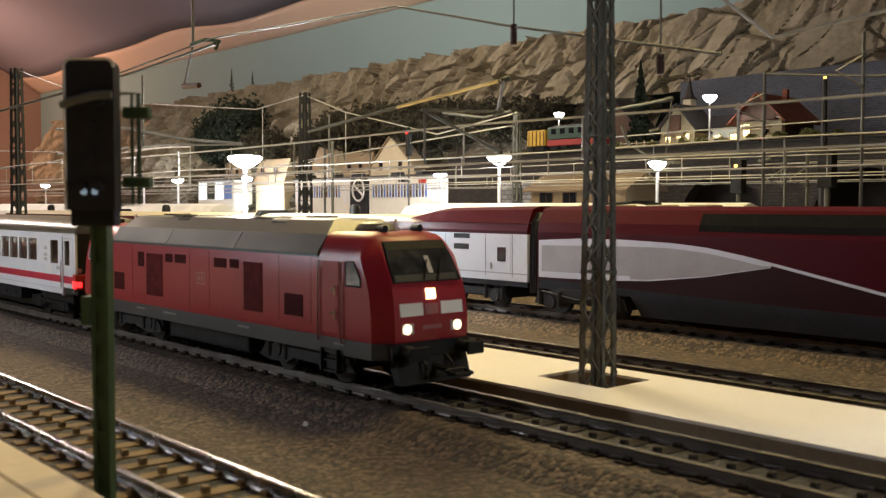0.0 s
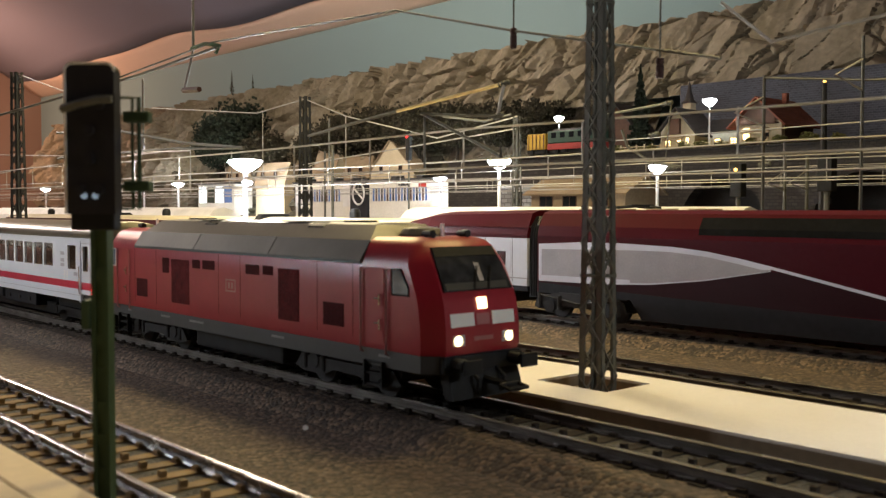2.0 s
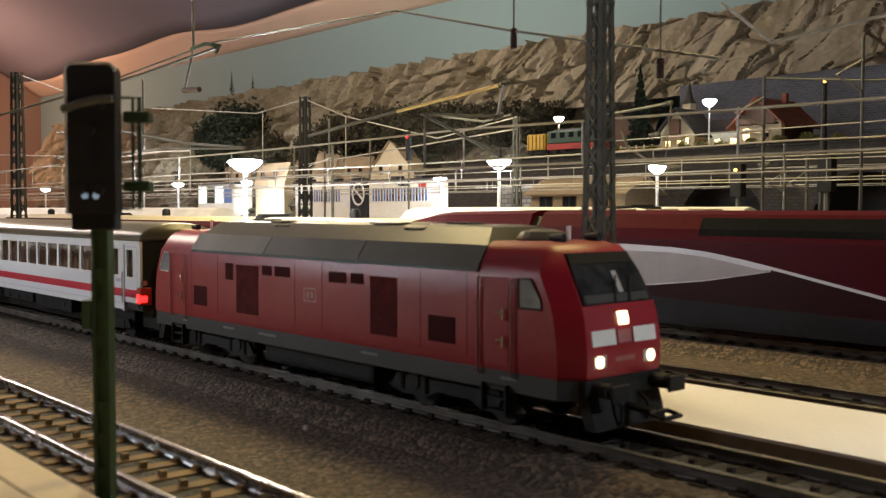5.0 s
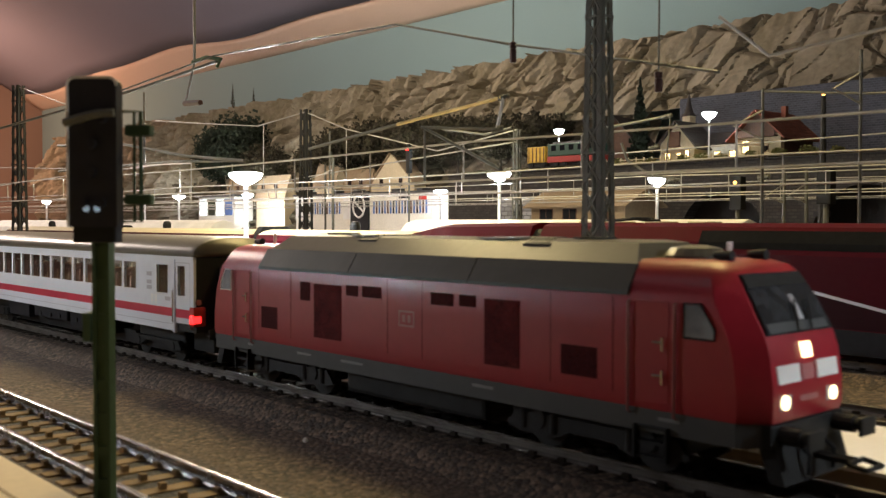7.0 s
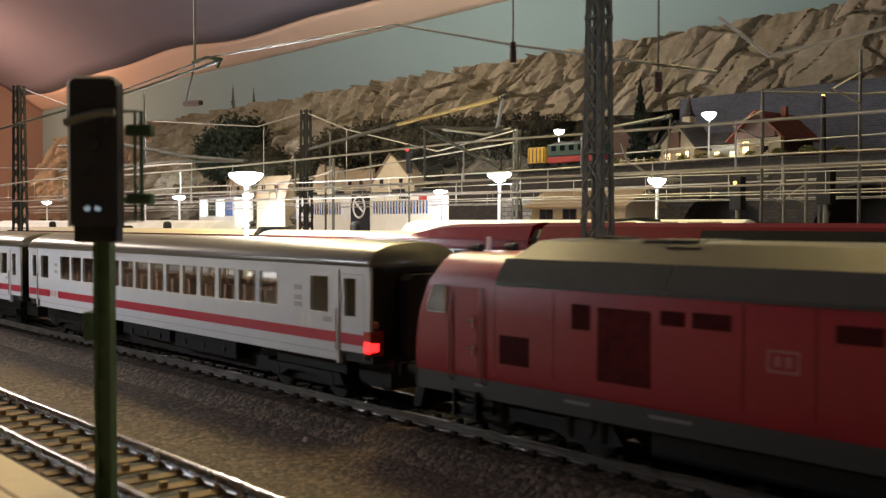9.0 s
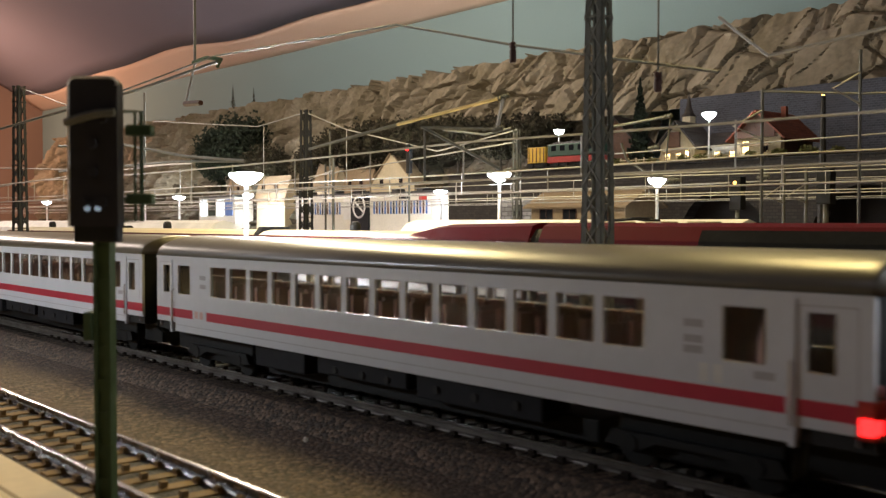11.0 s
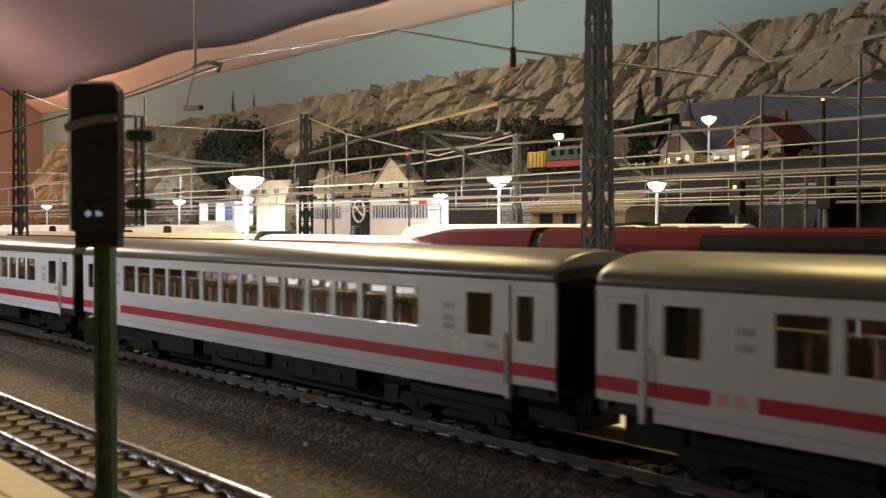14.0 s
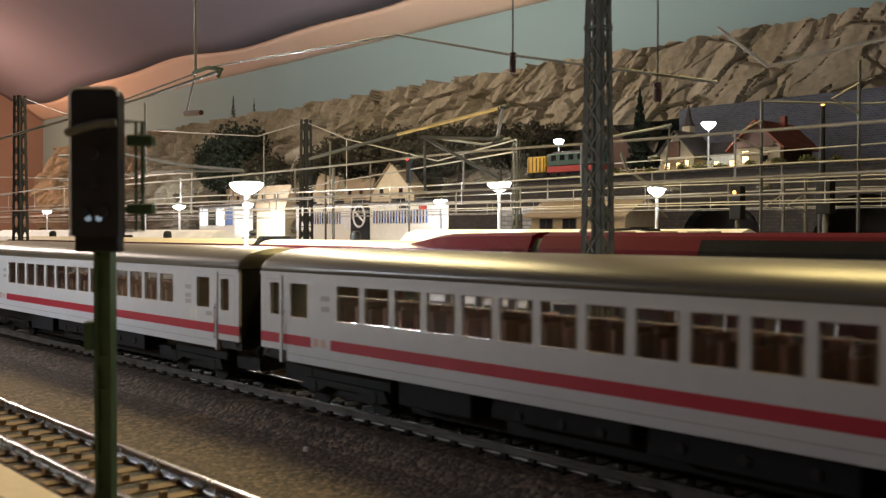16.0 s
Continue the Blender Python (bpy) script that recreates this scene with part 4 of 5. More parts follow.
        prism(bm, [(c - 25, 5), (c - 16, 3.4), (c - 8, 6.4), (c + 8, 6.4), (c + 16, 3.4), (c + 25, 5), (c + 22, 9.5), (c - 22, 9.5)], -14.4, -13, "y")
        for x in (c - 16, c + 16):
            rod(bm, (x, -15, 6), (x, -13, 6), 3.0, 16)
            rod(bm, (x - 6, -14.6, 4.4), (x - 6, -14.6, 11), 1.1, 8)
            rod(bm, (x + 6, -14.6, 4.4), (x + 6, -14.6, 11), 1.1, 8)
        part("side_frame", bm, FRAME, bogie)
        for x in (c - 16, c + 16):
            part("wheel", wheel_disc(bmesh.new(), x, -9, 6.2, 6.2, 2.2), FRAME, bogie)
        part("roof_knob", lathe(bmesh.new(), [(3.4, 0), (3.4, 3.5), (2.6, 5.4), (1, 6)], (x0 + 90, 0, 45.4), 14), BLACK, t)
        # rubber bellows at the end towards the power car
        bm = bmesh.new()
        for k in range(4):
            prism(bm, [(-14.8, 9), (-14.8, 38), (-13.6, 43.4), (-10, 47.6), (10, 47.6), (13.6, 43.4), (14.8, 38), (14.8, 9)], x1 + 0.2 + k * 1.6, x1 + 1.4 + k * 1.6)
        part("bellows", bm, BLACK, t)
        tagged(t, "silver express trailer with red cantrail and pale roof", "train")
    trailer(-574, -323.4, True)
    trailer(-830, -581, False)
    trailer(-1086, -837, False)


# ---- platforms ----
def build_platforms():
    # middle platform with a square pit round the lattice mast
    plat = empty("platform_middle", 0, 0, 0)
    y0, y1, px0, px1, py0, py1 = 20.5, 66.0, -196, -170, 37, 57
    for name, (a, b, c, d) in {"slab_left": (-900, px0, y0, y1), "slab_right": (px1, 420, y0, y1), "slab_near": (px0, px1, y0, py0), "slab_far": (px0, px1, py1, y1)}.items():
        part("slab", boxed(a, b, c, d, -0.2, 0.6), PLATFORM, plat)
    part("kerb_wall", boxed(-900, 420, y0 + 0.15, y0 + 2.2, -8, -0.2), PLATFORM_WALL, plat)
    part("pit_floor", boxed(px0, px1, py0, py1, -8, -3.2), PLATFORM_WALL, plat)
    part("kerb_wall", boxed(-900, 420, y1 - 2.2, y1 - 0.15, -8, -0.2), PLATFORM_WALL, plat)
    for a, b, c, d in ((px0 - 1, px0, py0, py1), (px1, px1 + 1, py0, py1), (px0, px1, py0 - 1, py0), (px0, px1, py1, py1 + 1)):
        part("pit_wall", boxed(a, b, c, d, -8, -0.2), PLATFORM_WALL, plat)
    tagged(plat, "low white plaster platform with a pit round the mast", "platform", kind="structure")
    plat = empty("platform_front", 0, 0, 0)
    part("slab", boxed(-900, 420, -420, -110.2, 0.6, 3.0, 0.3), CREAM, plat)
    part("joint_line", boxed(-900, 420, -119, -118.2, 2.9, 3.1), STRAW, plat)
    part("kerb_wall", boxed(-900, 420, -112.5, -111, -8, 0.6), PLATFORM_WALL, plat)
    tagged(plat, "cream card platform beside the front track", "platform", kind="structure")
    plat = empty("platform_rear", 0, 0, 0)
    part("slab", boxed(-1500, 300, 305, 365, -6, 2, 0.3), PLATFORM, plat)
    tagged(plat, "pale platform behind the express train", "platform", kind="structure")


# ---- masts, lamps, signals ----
def lattice_mast(x, y, z0, height, w0, w1, label, turn=0.0, steps=None, paint=MAST):
    mast = empty("lattice_mast", x, y, z0, turn)
    steps = steps or max(6, int(height / (w0 * 1.25)))

    def corner(i, h):
        w = (w0 + (w1 - w0) * h / height) / 2
        return Vector(((-w, w, w, -w)[i], (-w, -w, w, w)[i], h))
    for i in range(4):
        bm = bmesh.new()
        a, b = corner(i, 0), corner(i, height)
        r = w0 * 0.085
        sx, sy = (1, -1, -1, 1)[i], (1, 1, -1, -1)[i]
        for dx, dy in ((2.6, 0.7), (0.7, 2.6)):
            vs = []
            for c in (a, b):
                for ux, uy in ((0, 0), (dx * r * sx, 0), (dx * r * sx, dy * r * sy), (0, dy * r * sy)):
                    vs.append(bm.verts.new(c + Vector((ux, uy, 0))))
            hull_faces(bm, vs, [(3, 2, 1, 0), (4, 5, 6, 7), (0, 1, 5, 4), (1, 2, 6, 5), (2, 3, 7, 6), (3, 0, 4, 7)])
        bmesh.ops.recalc_face_normals(bm, faces=bm.faces[:])
        part("corner_angle", bm, paint, mast)
    for i in range(4):
        bm = bmesh.new()
        j = (i + 1) % 4
        for k in range(steps):
            h0, h1 = height * k / steps, height * (k + 1) / steps
            rod(bm, corner(i, h0), corner(j, h1), w0 * 0.045, 4)
            rod(bm, corner(j, h0), corner(i, h1), w0 * 0.045, 4)
            if k % 4 == 0:
                rod(bm, corner(i, h0), corner(j, h0), w0 * 0.05, 4)
        part("lattice_bracing", bm, paint, mast)
    part("foot", boxed(-w0 * 0.75, w0 * 0.75, -w0 * 0.75, w0 * 0.75, -2, 0.6), PLATFORM_WALL, mast)
    tagged(mast, label, "catenary mast")
    return mast


def platform_lamp(x, y, z0, top, head=9.0, post=1.6, watts=0.05, label="white platform lamp with a glowing dish head on a slim post"):
    lamp = empty("platform_lamp", x, y, z0)
    h = top - z0
    bm = bmesh.new()
    lathe(bm, [(post * 2, 0), (post * 1.8, 2), (post, 4), (post, h - 5), (post * 1.2, h - 3)], n=12)
    part("post", bm, WHITE_PAINT, lamp, smooth=True)
    bm = bmesh.new()
    lathe(bm, [(post * 1.2, h - 4.6), (head * 0.45, h - 3.6), (head * 0.82, h - 1.0), (head, h + 1.4), (head * 0.9, h + 2.4), (head * 0.4, h + 2.9)], n=24)
    part("dish", bm, LAMP_WHITE, lamp, "glowing white dish head", smooth=True)
    tagged(lamp, label, "platform lamp", group="platform lamps")
    if watts:
        bulb("lamp_light", (x, y, top - 3.4), head * 0.6, watts, (0.86, 0.93, 1.0))
    return lamp


def build_signal():
    sig = empty("light_signal", -173, -104, -7)
    sig.rotation_mode = "XYZ"
    bm = bmesh.new()
    for a in ((-1.5, -0.8, -1.6, 1.6), (0.8, 1.5, -1.6, 1.6)):
        box(bm, a[0], a[1], a[2], a[3], 0, 62)
    box(bm, -0.8, 0.8, -1.0, 1.0, 0, 62)
    part("post_flange", bm, GREEN_POST, sig)
    for k in range(10):
        part("post_web", boxed(-0.9, 0.9, -1.4, 1.4, 3 + k * 6, 5.4 + k * 6), GREEN_POST, sig)
    part("foot", boxed(-4, 4, -4, 4, -0.6, 1.2, 0.3), BLACK, sig)
    part("post_box", boxed(-3.2, -1.6, -2.2, 2.2, 36.4, 41.6, 0.3), GREEN_POST, sig)
    # tall black head with rounded top, turned to the viewer's side of the track
    bm = bmesh.new()
    pts = [(-4.3, 57), (4.3, 57)] + [(4.3 * math.cos(a) if abs(math.cos(a)) > 2 else (2.9 + 1.4 * math.cos(a)) , 81.8 + 1.4 * math.sin(a)) for a in np.linspace(0, math.pi / 2, 5)]
    pts += [(-(2.9 + 1.4 * math.cos(a)), 81.8 + 1.4 * math.sin(a)) for a in np.linspace(math.pi / 2, 0, 5)]
    prism(bm, pts, -5.2, -1.8, "y")
    head = part("screen_head", bm, SIGNAL_BLACK, sig, "black signal screen with rounded top")
    # light catching the top and left edge of the screen, made as a white bead
    bm = bmesh.new()
    wire_run(bm, [(x, -5.1, z) for x, z in pts[2:]], 0.28, 6)
    wire_run(bm, [(-4.3, -5.1, 57), (-4.3, -5.1, 81.8)], 0.28, 6)
    part("lit_edge_rim", bm, WHITE_PAINT, head)
    for x, z in ((-1.9, 76), (1.9, 76), (0, 71.5), (0, 66.5), (-1.6, 61.2), (1.6, 61.2)):
        bm = bmesh.new()
        rod(bm, (x, -5.2, z), (x, -6.2, z + 0.1), 0.9, 12)
        part("lens_hood", bm, SIGNAL_BLACK, head)
    bm = bmesh.new()
    rod(bm, (-1.0, -5.3, 60.2), (-1.0, -5.7, 60.2), 0.55, 10)
    part("small_lens", bm, BLUE_LED, head, "pale blue lit lens")
    part("lower_box", boxed(-3.8, 3.8, -4.6, -0.6, 54.2, 58.8, 0.4), BLACK, sig)
    # ladder cage on the far side
    bm = bmesh.new()
    wire_run(bm, [(1.5, 1.7, 58), (6.4, 1.7, 58), (6.4, 1.7, 78), (1.5, 1.7, 78)], 0.42, 6)
    wire_run(bm, [(6.4, 1.7, 62), (1.5, 1.7, 62)], 0.3, 6)
    wire_run(bm, [(5.2, 1.7, 58), (5.2, 1.7, 78)], 0.3, 6)
    part("ladder_cage", bm, GREEN_POST, sig)
    # an out-of-focus lamp hood, drawn as a bent grey bar
    bm = bmesh.new()
    wire_run(bm, [(-4.6, -5.6, 75.2), (-1.6, -6.6, 76.0), (1.6, -6.9, 76.7), (4.4, -6.6, 76.9)], 0.75, 6)
    part("blurred_lamp_hood", bm, MAST, sig, "grey out-of-focus lamp hood drawn as a bar across the screen")
    for z in (61.0, 73.5):
        part("cage_clamp", boxed(3.8, 8.6, 0.2, 3.0, z, z + 2.0, 0.4), GREEN_POST, sig)
    bm = bmesh.new()
    rod(bm, (0.9, -5.3, 60.2), (0.9, -5.7, 60.2), 0.55, 10)
    part("small_lens", bm, BLUE_LED, head, "pale blue lit lens")
    sig.matrix_basis = pose(-0.1722, -0.1032, -0.007, 0, 0, 48)
    tagged(sig, "black light signal on a green lattice post beside the track", "signal")


build_room()
build_platforms()
tagged(part("pebble", lathe(bmesh.new(), [(0.5, 0), (0.75, 0.5), (0.6, 1.0), (0.2, 1.2)], (-215, -31.6, -7.2), 7), WHITE_PAINT), "small pale pebble lying on the ballast", "stone")


# ---- hillside, rocks, village ----
def build_rocks():
    def plates(x, z, cell, tall, slant, seed):
        """A cracked plate pattern: the plate's own height and tilt, fading out in the crack round it."""
        x += 7 * noise.noise(Vector((x * 0.021, z * 0.021, seed))) + 2.0 * noise.noise(Vector((x * 0.13, z * 0.13, seed)))
        p = Vector(((x - slant * z) / cell, z / (cell * tall), seed))
        d, c = noise.voronoi(p)
        near = c[0]
        e = d[1] - d[0]
        k = min(1.0, e / 0.08)
        tilt = 1.5 * noise.cell(near * 3.1 + Vector((9, 0, 0))) * (p.x - near.x) + 0.5 * noise.cell(near * 5.7 + Vector((0, 4, 0))) * (p.y - near.y)
        return k * k * (3 - 2 * k) * (0.55 * noise.cell(near * 7.3) + 1.1 * tilt), max(0.0, 1 - e * 13), noise.cell(near * 2.3)

    def crag(name, x0, x1, y_foot, y_top, z_foot, z_top, nx, nz, label, mat=ROCK, seed=0.0, jag=12.0, rugged=False):
        """A plaster rock face: broad smooth plates with thin cracks at the near end, small sharp shards at the far end."""
        bm = bmesh.new()
        rows = [[] for j in range(nz + 1)]
        for i in range(nx + 1):
            u = i / nx
            x = x1 + (x0 - x1) * (0.62 * u + 0.38 * u * u)
            top = z_top + jag * noise.noise(Vector((x * 0.011, seed, 3))) + jag * noise.noise(Vector((x * 0.07, seed, 9)))
            far = max(0.0, min(1.0, (-560 - x) / 700)) if rugged else 0.6
            foot = z_foot - 75 * max(0.0, min(1.0, (-1100 - x) / 300)) if rugged else z_foot
            for j in range(nz + 1):
                v = j / nz
                z = foot + (top - foot) * v
                big, crack, h = plates(x, z, 66, 1.2, 0.55, seed)
                small, split, h2 = plates(x, z, 31, 1.9, 0.5, seed + 4)
                off = (8 + 10 * far) * big - (20.0 - 3 * far) * crack * (0.3 + 0.7 * abs(h))
                off += (1.5 + 15 * far) * small - (9.0 * (h2 > 0.35) + 12 * far) * split
                off += 2.2 * noise.noise(Vector((x * 0.05, z * 0.05, seed))) + (0.7 + 1.6 * far) * noise.noise(Vector((x * 0.16, z * 0.16, seed)))
                off += 26 * far * noise.noise(Vector(((x - 0.5 * z) * 0.043, z * 0.011, seed + 2))) - 12 * far * abs(noise.noise(Vector(((x - 0.4 * z) * 0.09, z * 0.03, seed + 6))))
                rows[j].append(bm.verts.new((x, y_foot + (y_top - y_foot) * v - off, z)))
        rows.append([bm.verts.new((v.co.x, y_top + 60, v.co.z)) for v in rows[-1]])
        for a, b in zip(rows[:-1], rows[1:]):
            for i in range(nx):
                bm.faces.new((a[i + 1], a[i], b[i], b[i + 1]))
        tagged(part(name, bm, mat), label, "rock face", kind="structure")
    crag("rock_ridge", -3000, 300, 838, 905, 190, 301, 1150, 64, "pale beige plaster rock ridge with cracked plates, rugged at the far end", jag=6, rugged=True)
    crag("hill_slope", -1500, -760, 822, 868, 50, 205, 90, 30, "dark brown wooded slope below the ridge", SCREE, 2.0, 6)
    crag("hill_slope_far", -2900, -1490, 800, 850, 30, 135, 90, 24, "dark brown slope at the foot of the cliff", SCREE, 8.0, 14)


def leafy_tree(name, x, y, z, height, wide, mat, label, count=260, conifer=False):
    tree = empty(name, x, y, z)
    bm = bmesh.new()
    rod(bm, (0, 0, -1), (0, 0, height * (0.95 if conifer else 0.55)), max(0.9, height * 0.03), 7, 0.3)
    rng = random.Random(int(x * 7 + y))
    if not conifer:
        for k in range(5):
            a = k * 1.26
            rod(bm, (0, 0, height * (0.25 + 0.05 * k)), (wide * 0.35 * math.cos(a), wide * 0.35 * math.sin(a), height * (0.5 + 0.07 * k)), height * 0.014, 5, 0.2)
    part("trunk", bm, BARK, tree)
    bm = bmesh.new()
    for k in range(count):
        if conifer:
            h = rng.random() ** 0.75
            r = wide * 0.5 * (1 - h) * (0.35 + 0.65 * rng.random()) * (0.75 + 0.25 * math.sin(h * 60))
            a = rng.random() * math.tau
            c = Vector((r * math.cos(a), r * math.sin(a), height * (0.08 + 0.92 * h)))
            size = wide * 0.10 * (1.25 - h)
        else:
            d = Vector((rng.gauss(0, 1), rng.gauss(0, 1), rng.gauss(0, 1))).normalized() * rng.random() ** 0.4
            c = Vector((d.x * wide * 0.5, d.y * wide * 0.5, height * 0.62 + d.z * height * 0.38))
            c *= 1 + 0.25 * noise.noise(c * 0.09)
            size = wide * 0.075 if count < 1000 else wide * 0.021
        for q in range(2):
            n = Vector((rng.uniform(-1, 1), rng.uniform(-1, 1), rng.uniform(-0.3, 1))).normalized()
            u = n.orthogonal().normalized() * size * rng.uniform(0.6, 1.4)
            w = n.cross(u)
            bm.faces.new([bm.verts.new(c + m) for m in (u, w, -u * 0.8, -w)])
    part("crown", bm, mat, tree)
    tagged(tree, label, "tree")
    return tree


def gable_house(name, x, y, z, w, d, wall_h, roof_h, wall, roof, label, turn=0.0, over=5.0, upper=None, windows=(), chimney=False, axis="x", timber=False):
    """A house with a gabled roof. axis: along which the ridge runs."""
    house = empty(name, x, y, z, turn)
    bm = bmesh.new()
    if axis == "y":
        prism(bm, [(-w / 2, 0), (w / 2, 0), (w / 2, wall_h), (0, wall_h + roof_h), (-w / 2, wall_h)], -d / 2, d / 2, "y")
    else:
        prism(bm, [(-d / 2, 0), (d / 2, 0), (d / 2, wall_h), (0, wall_h + roof_h), (-d / 2, wall_h)], -w / 2, w / 2, "x")
    part("wall", bm, wall, house)
    half, run = (w / 2, d / 2) if axis == "y" else (d / 2, w / 2)
    k = roof_h / half
    t = 1.6
    for s in (-1, 1):
        bm = bmesh.new()
        pts = [(0, wall_h + roof_h + 0.2), (s * (half + over), wall_h - over * k + 0.2), (s * (half + over), wall_h - over * k + 0.2 + t), (0, wall_h + roof_h + 0.2 + t)]
        prism(bm, pts, -run - over, run + over, "y" if axis == "y" else "x")
        part("roof_slope", bm, roof, house)
        for m in range(9):
            f = (m + 0.5) / 9
            bm = bmesh.new()
            u0, u1 = s * (half + over) * f, s * (half + over) * (f + 0.085)
            za, zb = wall_h + roof_h + 0.2 + t - abs(u0) * k, wall_h + roof_h + 0.2 + t - abs(u1) * k
            prism(bm, [(u0, za + 0.05), (u1, zb + 0.05), (u1, zb + 0.55), (u0, za + 0.2)], -run - over, run + over, "y" if axis == "y" else "x")
            part("tile_course", bm, roof, house)
    if timber:
        bm = bmesh.new()
        prism(bm, [(-w / 2 - 0.3, wall_h), (w / 2 + 0.3, wall_h), (0, wall_h + roof_h - 0.4)], -d / 2 - 0.6, d / 2 + 0.6, "y")
        part("timber_gable", bm, TIMBER, house, "dark timber gable")
        part("timber_flank", boxed(w / 2, w / 2 + 0.5, -d / 2 + 6, d / 2, 0.5, wall_h - 2), TIMBER, house)
        part("balcony", boxed(-w / 2 + 3, w / 2 - 3, -d / 2 - 7, -d / 2, wall_h - 3, wall_h - 1.8), TIMBER, house)
        part("balcony_rail", boxed(-w / 2 + 3, w / 2 - 3, -d / 2 - 7, -d / 2 - 6.2, wall_h - 1.8, wall_h + 3), TIMBER, house)
    if upper:
        bm = bmesh.new()
        z0 = wall_h * 0.62
        box(bm, -w / 2 - 0.5, w / 2 + 0.5, -d / 2 - 0.5, d / 2 + 0.5, z0, wall_h - 0.3)
        part("timber_storey", bm, upper, house, "dark timber upper storey")
    for side, u, v, ww, hh, lit in windows:
        win = bmesh.new()
        fr = bmesh.new()
        if side == "front":
            yq = -d / 2 - (0.5 if upper and v > wall_h * 0.5 else 0)
            box(win, u - ww / 2, u + ww / 2, yq - 0.35, yq + 0.2, v, v + hh)
            for a in ((u - ww / 2 - 0.6, u - ww / 2, v, v + hh), (u + ww / 2, u + ww / 2 + 0.6, v, v + hh), (u - ww / 2 - 0.6, u + ww / 2 + 0.6, v + hh, v + hh + 0.6), (u - ww / 2 - 0.9, u + ww / 2 + 0.9, v - 0.7, v), (u - 0.2, u + 0.2, v, v + hh)):
                box(fr, a[0], a[1], yq - 0.75, yq + 0.1, a[2], a[3])
        else:
            xq = w / 2 + (0.5 if upper and v > wall_h * 0.5 else 0)
            box(win, xq - 0.2, xq + 0.35, u - ww / 2, u + ww / 2, v, v + hh)
            for a in ((u - ww / 2 - 0.6, u - ww / 2, v, v + hh), (u + ww / 2, u + ww / 2 + 0.6, v, v + hh), (u - ww / 2 - 0.6, u + ww / 2 + 0.6, v + hh, v + hh + 0.6), (u - ww / 2 - 0.9, u + ww / 2 + 0.9, v - 0.7, v), (u - 0.2, u + 0.2, v, v + hh)):
                box(fr, xq - 0.1, xq + 0.75, a[0], a[1], a[2], a[3])
        p = part("window", win, LIT_WINDOW if lit else DARK_PANE, house)
        part("frame", fr, TIMBER, p)
    if chimney:
        part("chimney", boxed(w * 0.12, w * 0.12 + 5, 2, 7, wall_h + roof_h * 0.3, wall_h + roof_h + 7, 0.2), TILE, house)
    tagged(house, label, "house")
    return house


def build_village():
    # terrace and its retaining wall with arches
    wall = empty("retaining_wall", 0, 640, 0)
    xs = [(-900, -560), (-470, -425), (-330, -300), (-205, 300)]
    for a, b in xs:
        part("wall_pier", boxed(a, b, -8, 8, -8, 108), RETAIN, wall)
    for a, b in ((-560, -470), (-425, -330), (-300, -205)):
        c, r = (a + b) / 2, (b - a) / 2
        bm = bmesh.new()
        arc = [(c - r * math.cos(math.pi * k / 14), 38 + r * math.sin(math.pi * k / 14) * 0.95) for k in range(15)]
        prism(bm, arc + [(b, 108), (a, 108)], -8, 8, "y")
        part("arch", bm, RETAIN, wall)
    part("coping", boxed(-900, 300, -10, -4, 108, 109.4), RETAIN, wall)
    # added dark sheet: stands for the deep shade inside the arches
    part("arch_shade_sheet", boxed(-900, 300, 60, 66, -8, 109), TABLE, wall, "dark sheet standing for the shade behind the arches")
    tagged(wall, "brown stone retaining wall with dark arches", "wall", kind="structure")
    bm = bmesh.new()
    nx, ny = 90, 16
    g = [[bm.verts.new((-900 + 1200 * i / nx, 636 + 227 * j / ny, 111.5 + 2.4 * noise.noise(Vector((i * 0.4, j * 0.6, 1))) + 6 * (j / ny))) for i in range(nx + 1)] for j in range(ny + 1)]
    for j in range(ny):
        for i in range(nx):
            bm.faces.new((g[j][i], g[j][i + 1], g[j + 1][i + 1], g[j + 1][i]))
    tagged(part("terrace_ground", bm, GRASS, smooth=True), "yellow-green flocked terrace in front of the rocks", "ground", kind="structure")
    tagged(part("mountain_wall", boxed(-700, 300, 830, 845, 108, 200), WALL_STONE), "grey coursed stone wall below the ridge", "wall", kind="structure")
    gable_house("chalet", -508, 714, 113, 48, 60, 23, 22, PLASTER, TILE, "chalet with red tiled roof, timber gable and lit windows", 0, 7,
                None, (("front", -13, 6, 7, 11, True), ("front", 8, 6, 5, 10, False), ("front", -6, 28, 5, 6, True), ("side", -12, 8, 4, 9, True), ("side", 10, 8, 3, 5, True), ("side", 22, 8, 4, 9, False)), True, axis="y", timber=True)
    gable_house("gabled_cottage", -604, 706, 112, 40, 40, 20, 23, PLASTER, SHINGLE, "cream gabled cottage with timber bay and lit windows", 4, 6,
                None, (("front", -11, 5, 6, 8, True), ("front", 2, 5, 5, 8, True), ("front", 12, 5, 4, 8, True), ("front", 0, 25, 5, 6, False)), False, axis="y")
    gable_house("connecting_wing", -561, 726, 111, 44, 24, 22, 10, PALE_PLASTER, SHINGLE, "low pale wing between the cottages", 4, 3,
                None, (("front", -12, 5, 6, 8, True), ("front", 6, 5, 7, 8, True)), False)
    gable_house("dark_barn", -716, 742, 111, 46, 40, 34, 26, TIMBER, SHINGLE, "dark timber barn under a black shingle roof", 10, 6, axis="y")
    bay = part("timber_bay", boxed(-7, 7, -3.4, 0, 17, 33, 0.4), TIMBER)
    bay.location = Vector((-605, 685.6, 112)) * MM
    tagged(bay, "brown timber bay under the cottage gable", "bay window")
